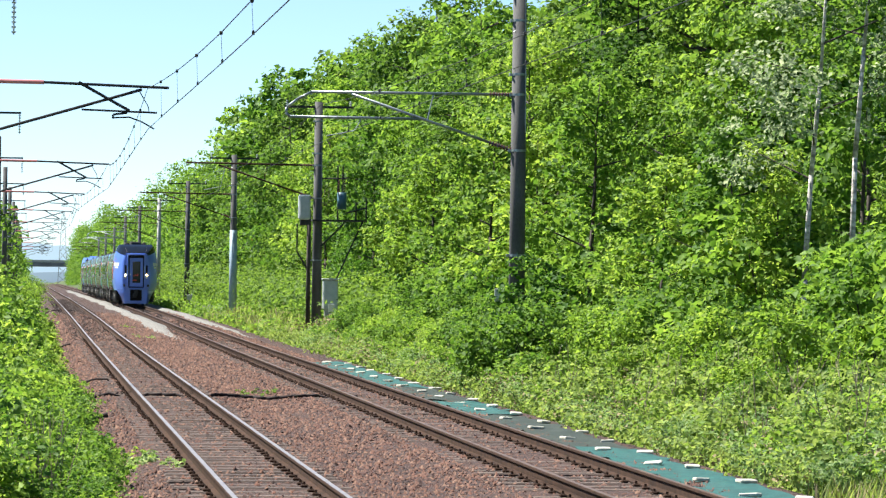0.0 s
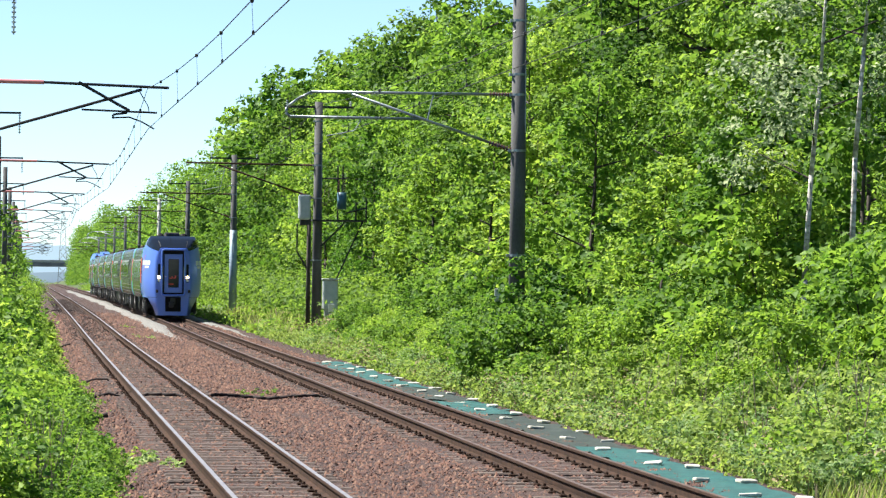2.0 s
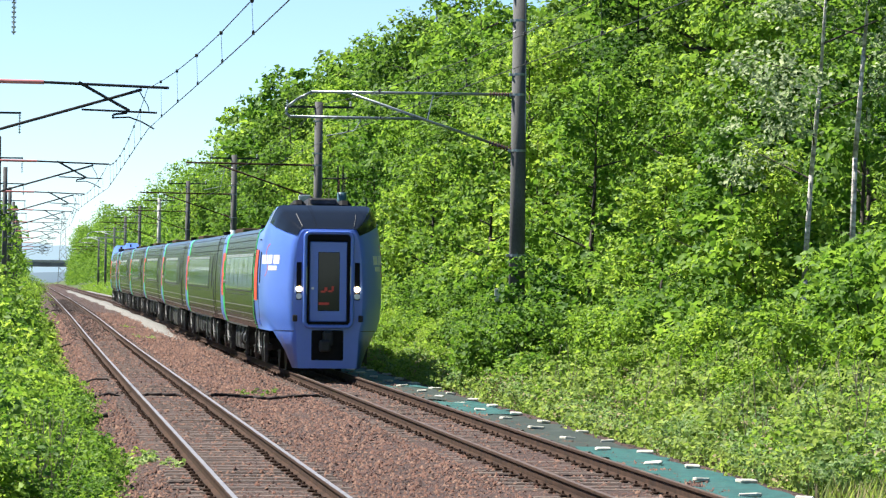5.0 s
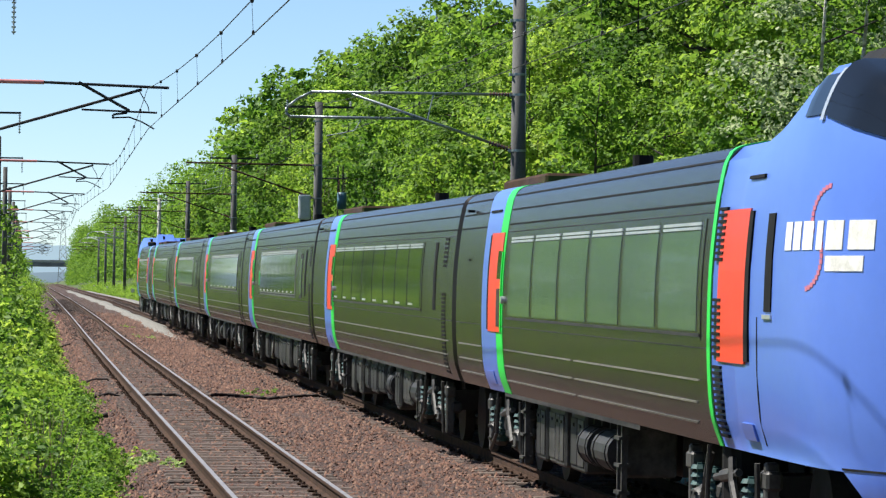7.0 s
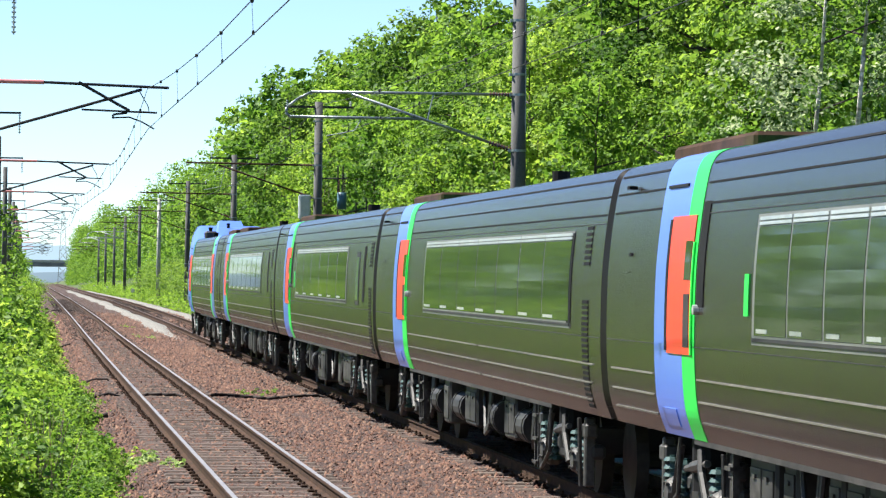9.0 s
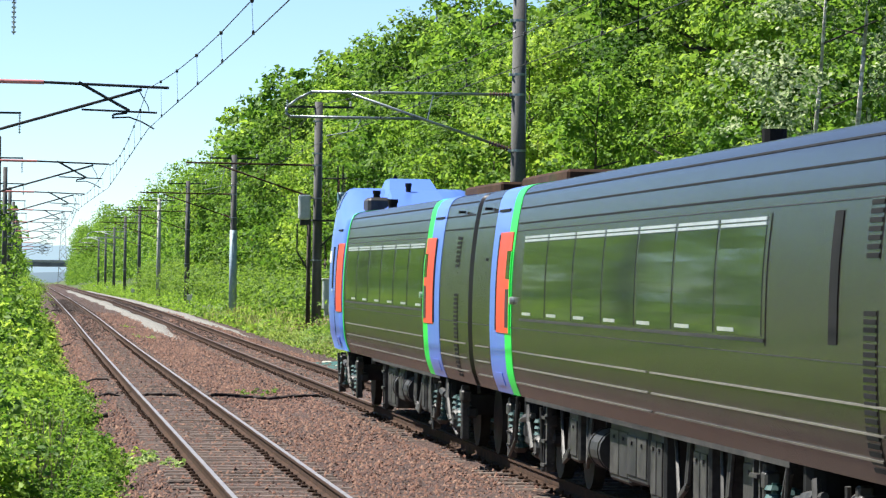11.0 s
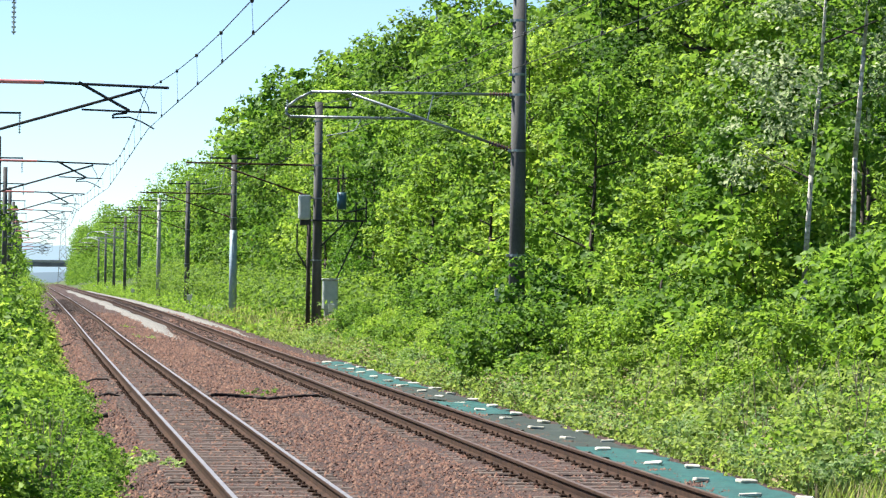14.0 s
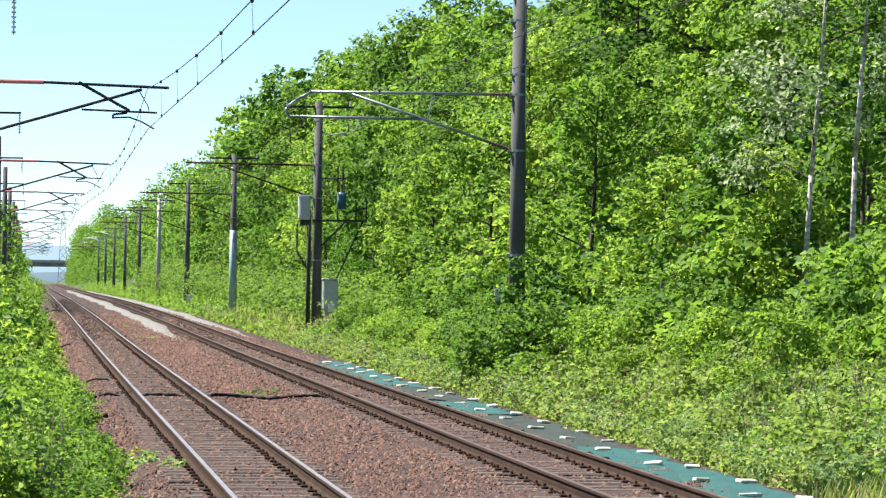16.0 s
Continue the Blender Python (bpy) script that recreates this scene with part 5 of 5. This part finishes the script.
def windscreen(parent, y0, u0, u1, off, m, name):
    """Glass that wraps over the upper part of the cab between u0 and u1; its lower edge rises to the rear."""
    bm = bmesh.new()
    rows = []
    for i in range(13):
        u = u0 + (u1 - u0) * i / 12
        hw, top, bot = nose_at(u)
        zb = 2.96 + 0.28 * i / 12
        rowv = []
        for sx in (-1, 1):
            for j in range(13):
                z = zb + (top - 0.002 - zb) * math.sin(j / 12 * math.pi / 2)
                zz = min(3.449, 0.92 + (z - 0.92) / (top - 0.92) * 2.53)
                rowv.append((sx, j, sx * nose_half(zz, u) * hw / 1.304 * (1 + off), z + off))
        left = [q for q in rowv if q[0] < 0]
        right = [q for q in rowv if q[0] > 0][::-1]
        rows.append([bm.verts.new((q[2], y0 + u - off * 1.2, q[3])) for q in left + right])
    for a, b in zip(rows, rows[1:]):
        for k in range(len(a) - 1):
            bm.faces.new((a[k], b[k], b[k + 1], a[k + 1])).smooth = True
    bmesh.ops.recalc_face_normals(bm, faces=bm.faces[:])
    return part(name, bm, M[m], parent)


def cab_car(seed, glass, lamps):
    car = thing("cab_railcar", (0, 0, 0), "blue-nosed dark olive diesel railcar with a driving cab", "train car", "cars of the train")
    y0, y1 = -CAR / 2 + 0.2, CAR / 2 - 0.14
    yb = y0 + CAB_LEN
    rings = [[(x * k, y, z) for x, z in ring()] for y, k in ((yb - 0.02, 1), (y1 - 0.06, 1), (y1, 0.96))]
    v, f = hull(rings)
    part("body", mesh_of("body", v, f, M["body"]), None, car)
    car_common(car, yb, y1, seed, 6, yb + 0.5, y1 - (4.9 if lamps else 4.97), glass, 0.10, 0, 0.3 if lamps else -0.9, 0.0 if lamps else -0.4)
    if not lamps:
        for sx in (-1, 1):
            louvre(car, sx, y1 - 1.45, y1 - 1.1, 2.28, 2.66, "body", "black")
            louvre(car, sx, y1 - 1.45, y1 - 1.1, 0.98, 1.98, "body", "black")
    v, f = hull([nose_ring(y0 + u, hw, top, bot, u, lamps) for u, hw, top, bot in NOSE])
    me = shade(mesh_of("cab", v, f, M["blue"]), 26)
    cab = part("cab", me, None, car, "periwinkle blue streamlined cab")
    v, f = band(yb, yb + 0.13, 0.01)
    part("green_edge", mesh_of("green_edge", v, f, M["green"]), None, car, "thin bright green edge behind the cab")
    # windscreen, side panes and pillars
    windscreen(cab, y0, 0.06, 1.36, 0.012, "darkglass", "windscreen")
    for sx in (-1, 1):
        nose_panel("side_pane", cab, sx, y0, 1.44, 1.92, 3.26, 3.54, 0.014, "darkglass")
        nose_panel("pillar", cab, sx, y0, 1.36, 1.44, 3.22, 3.57, 0.02, "chrome", "bright pillar beside the windscreen")
        # crew door, vents, narrow window, logo bars
        d = nose_panel("crew_door", cab, sx, y0, 3.28, 4.32, 1.56, 2.67, 0.012, "red", "orange-red crew door")
        nose_panel("door_slot", d, sx, y0, 3.14, 3.28, 1.58, 2.65, 0.014, "black")
        for zz0, zz1 in ((1.0, 1.55), (1.6, 2.05), (2.3, 2.72)) if lamps else ():
            bm = bmesh.new()
            n = int((zz1 - zz0) / 0.045)
            for i in range(n):
                z = zz0 + (zz1 - zz0) * i / n
                nose_skin(bm, sx, y0, 4.18, 4.50, z, z + 0.022, 0.018, 1, 1)
            tagged(part("vent_slats", bm, M["black"], cab), kind="stuff")
        bm = bmesh.new()
        rod(bm, [(sx * 0.55, y0 + 0.12, 3.165), (sx * 0.60, y0 + 0.42, 3.30), (sx * 0.64, y0 + 0.74, 3.435)], 0.009, 5)
        part("wiper", bm, M["tank"], cab)
        nose_panel("narrow_window", cab, sx, y0, 2.36, 2.58, 1.94, 2.62, 0.010, "black")
        nose_panel("narrow_sill", cab, sx, y0, 2.34, 2.62, 1.89, 1.92, 0.014, "chrome")
        nose_panel("gutter", cab, sx, y0, 2.9, 3.5, 2.88, 2.905, 0.018, "black")
        nose_panel("door_seam", cab, sx, y0, 2.84, 2.86, 1.0, 1.9, 0.004, "dark_steel")
        nose_panel("step_plate", cab, sx, y0, 3.1, 3.5, 1.02, 1.14, 0.014, "blue")
        nose_panel("skirt_seam", cab, sx, y0, 0.06, 0.95, 0.93, 0.945, 0.004, "dark_steel")
        for k, (a, b) in enumerate(((0.50, 0.78), (0.84, 1.06), (1.12, 1.22), (1.28, 1.50), (1.56, 1.74), (1.79, 1.98))):
            nose_panel("logo_bar", cab, sx, y0, a, b, 2.36, 2.55, 0.006, "white")
        nose_panel("logo_bar", cab, sx, y0, 0.60, 1.05, 2.22, 2.32, 0.006, "white")
        for k in range(11):
            q = radians(-20 + 10 * k)
            a, z = 1.02 + 0.30 * math.cos(q), 2.56 + 0.22 * math.sin(q)
            nose_panel("logo_curve", cab, sx, y0, a - 0.024, a + 0.024, z - 0.016, z + 0.016, 0.005, "logo_red")
            a, z = 1.42 - 0.30 * math.cos(q), 2.32 - 0.22 * math.sin(q)
            nose_panel("logo_curve", cab, sx, y0, a - 0.024, a + 0.024, z - 0.016, z + 0.016, 0.005, "logo_red")
        # lamps in a dark recess either side of the front door
        bm = bmesh.new()
        box(bm, sx * 0.62 - 0.055, sx * 0.62 + 0.055, y0 - 0.012, y0 + 0.1, 1.60, 2.40, 0.012)
        rec = part("lamp_recess", bm, M["black"], car)
        for z, on in ((1.68, False), (1.83, True)):
            bm = bmesh.new()
            tube(bm, (sx * 0.62, y0 - 0.04, z), (sx * 0.62, y0, z), 0.062, 0.062, 14)
            part("headlamp", bm, M["lamp"] if lamps and on else M["chrome"], rec)
        bm = bmesh.new()
        box(bm, sx * 0.70 - 0.05, sx * 0.70 + 0.05, y0 - 0.08, y0, 1.14, 1.28, 0.012)
        part("hook_box", bm, M["under"], car)
        bm = bmesh.new()
        rod(bm, [(sx * 0.47, y0 - 0.1, 1.7), (sx * 0.47, y0 - 0.15, 1.73), (sx * 0.47, y0 - 0.15, 2.3), (sx * 0.47, y0 - 0.1, 2.33)], 0.014, 6)
        part("grab_rail", bm, M["chrome"], car)
    # gangway door in its blue frame
    rings = []
    for cx, cz, a0 in ((0.39, 2.92, 0), (-0.39, 2.92, 90), (-0.39, 1.15, 180), (0.39, 1.15, 270)):
        for k in range(7):
            q = radians(a0 + 15 * k)
            rings.append([(cx + (0.11 + 0.042 * math.cos(w)) * math.cos(q), y0 - 0.13 + 0.042 * math.sin(w), cz + (0.11 + 0.042 * math.cos(w)) * math.sin(q)) for w in [j * math.tau / 10 for j in range(10)]])
    v, f = hull(rings + rings[:1], False)
    part("gangway_frame", mesh_of("gangway_frame", v, [tuple(reversed(q)) for q in f], M["blue"], True), None, car, "blue tubular frame round the gangway door")
    bm = bmesh.new()
    for a, b, c, d in ((-0.49, -0.41, 1.06, 3.01), (0.41, 0.49, 1.06, 3.01), (-0.41, 0.41, 2.88, 3.01), (-0.41, 0.41, 1.06, 1.13)):
        box(bm, a, b, y0 - 0.125, y0 + 0.15, c, d)
    part("gangway_seal", bm, M["black"], car, "black rubber seal inside the gangway frame")
    bm = bmesh.new()
    box(bm, -0.46, 0.46, y0 - 0.006, y0 + 0.05, 1.10, 3.0)
    part("gangway_recess", bm, M["black"], car)
    bm = bmesh.new()
    box(bm, -0.40, 0.40, y0 - 0.05, y0 + 0.02, 1.14, 2.84, 0.015)
    dr = part("gangway_door", bm, M["blue"], car)
    bm = bmesh.new()
    box(bm, -0.22, 0.24, y0 - 0.06, y0, 1.37, 2.62, 0.01)
    part("door_window", bm, M["darkglass"], dr)
    if lamps:
        for a, b, c, d in ((-0.16, -0.06, 1.76, 1.80), (-0.08, -0.02, 1.79, 1.87), (0.0, 0.09, 1.77, 1.81), (0.07, 0.12, 1.80, 1.90), (-0.2, 0.02, 1.50, 1.55)):
            bm = bmesh.new()
            box(bm, a, b, y0 - 0.066, y0 - 0.058, c, d)
            part("sign_stroke", bm, M["sign"], dr, "dim red lit sign stroke")
    bm = bmesh.new()
    tube(bm, (-0.33, y0 - 0.075, 1.85), (-0.33, y0 - 0.04, 1.85), 0.03, 0.03, 10)
    part("door_handle", bm, M["chrome"], dr)
    bm = bmesh.new()
    box(bm, -0.41, 0.41, y0 - 0.02, y0 + 0.3, 0.25, 1.03, 0.09)
    cr = part("coupler_recess", bm, M["black"], car)
    bm = bmesh.new()
    box(bm, -0.11, 0.11, y0 - 0.20, y0, 0.62, 0.94, 0.04)
    box(bm, -0.19, 0.05, y0 - 0.26, y0 - 0.1, 0.50, 0.76, 0.04)
    part("coupler", bm, M["tank"], cr)
    # equipment on the cab roof
    bm = bmesh.new()
    rr = []
    for u, hw, z in ((1.55, 0.34, 3.62), (1.8, 0.30, 3.80), (2.6, 0.34, 3.75), (3.6, 0.40, 3.27)) if lamps else ((1.25, 0.40, 3.60), (1.6, 0.36, 3.76), (2.2, 0.34, 3.78), (2.8, 0.40, 3.58), (4.3, 0.45, 3.27)):
        rr.append([bm.verts.new(q) for q in ((-hw - 0.2, y0 + u, 3.15), (-hw, y0 + u, z), (hw, y0 + u, z), (hw + 0.2, y0 + u, 3.15))])
    for a, b in zip(rr, rr[1:]):
        for j in range(3):
            bm.faces.new((a[j], b[j], b[j + 1], a[j + 1]))
    bm.faces.new(rr[0])
    bm.faces.new(rr[-1])
    bmesh.ops.recalc_face_normals(bm, faces=bm.faces[:])
    fa = part("roof_fairing", bm, M["dark_steel" if lamps else "blue"], car)
    bm = bmesh.new()
    box(bm, -0.28, 0.28, y0 + 1.60, y0 + 1.8, 3.66, 3.78, 0.02)
    part("grille", bm, M["dark_steel"], fa)
    for sx in (-1, 1) if lamps else ():
        bm = bmesh.new()
        box(bm, min(sx * 0.34, sx * 0.66), max(sx * 0.34, sx * 0.66), y0 + 1.9, y0 + 2.8, 3.40, 3.76, 0.1)
        part("side_fairing", bm, M["black"], fa)
    if lamps:
        stacks = ((2.9, -0.62, 3.62, 0.09), (4.9, -0.55, 3.38, 0.09))
    else:
        stacks = ((3.5, 0.68, 3.54, 0.055), (5.6, 0.62, 3.36, 0.07), (1.75, 0.2, 3.82, 0.03), (2.95, 0.1, 3.68, 0.045))
        bm = bmesh.new()
        box(bm, 0.50, 0.86, y0 + 3.1, y0 + 3.95, 3.1, 3.43, 0.05)
        part("exhaust_housing", bm, M["dark_steel"], car, "dark steel exhaust housing")
    for q, xx, hh, rad in stacks:
        bm = bmesh.new()
        tube(bm, (xx, y0 + q, 3.1), (xx, y0 + q, hh), rad, rad, 14)
        tube(bm, (xx, y0 + q, hh - 0.05), (xx, y0 + q, hh + 0.01), rad * 1.2, rad * 1.2, 14)
        part("exhaust", bm, M["black"], car)
    return car


HEAD = [(0.0, 219.1), (6.5, 36.1), (8.5, -19.3), (11.5, -102.5), (16.0, -226.0)]


def build_train():
    cars = [cab_car(1, "paleglass", True)]
    for i, (panes, w0, w1, pil, ex) in enumerate(((8, -7.2, 6.3, 0.085, 1), (9, -6.6, 3.9, 0.03, 2), (7, -8.8, 4.1, 0.025, 1), (6, -6.1, 4.9, 0.05, 2), (7, -6.5, 6.4, 0.06, 1))):
        cars.append(mid_car(2 + i, panes, w0, w1, pil, ex, 0.9 if i == 4 else 0.0))
    cars.append(cab_car(9, "trainglass", False))
    return cars


CARS = []


def car_pose(c, back):
    """The pose of a car whose middle lies at c metres ahead on the east track."""
    a, b = rail_spot(TR, c - 7), rail_spot(TR, c + 7)
    d = (b - a).normalized()
    y = -d if back else d
    x = y.cross(Vector((0, 0, 1))).normalized()
    z = x.cross(y)
    m = Matrix((x, y, z)).transposed().to_4x4()
    m.translation = (a + b) / 2
    return m


def head_at(t):
    ts = [a for a, _ in HEAD]
    if t <= ts[0]:
        return HEAD[0][1]
    return float(np.interp(t, ts, [b for _, b in HEAD]))


def motions():
    for i, car in enumerate(CARS):
        mid = 0.3 + CAR / 2 + CAR * i
        walk(car, [(k * 0.5, car_pose(head_at(k * 0.5) + mid, i == 6)) for k in range(33)])


build_ground()
build_overhead()
CARS = build_train()
build_equipment()
build_distance()
build_forest()
build_cables()
build_mats()
build_gravel()
build_rails()
motions()
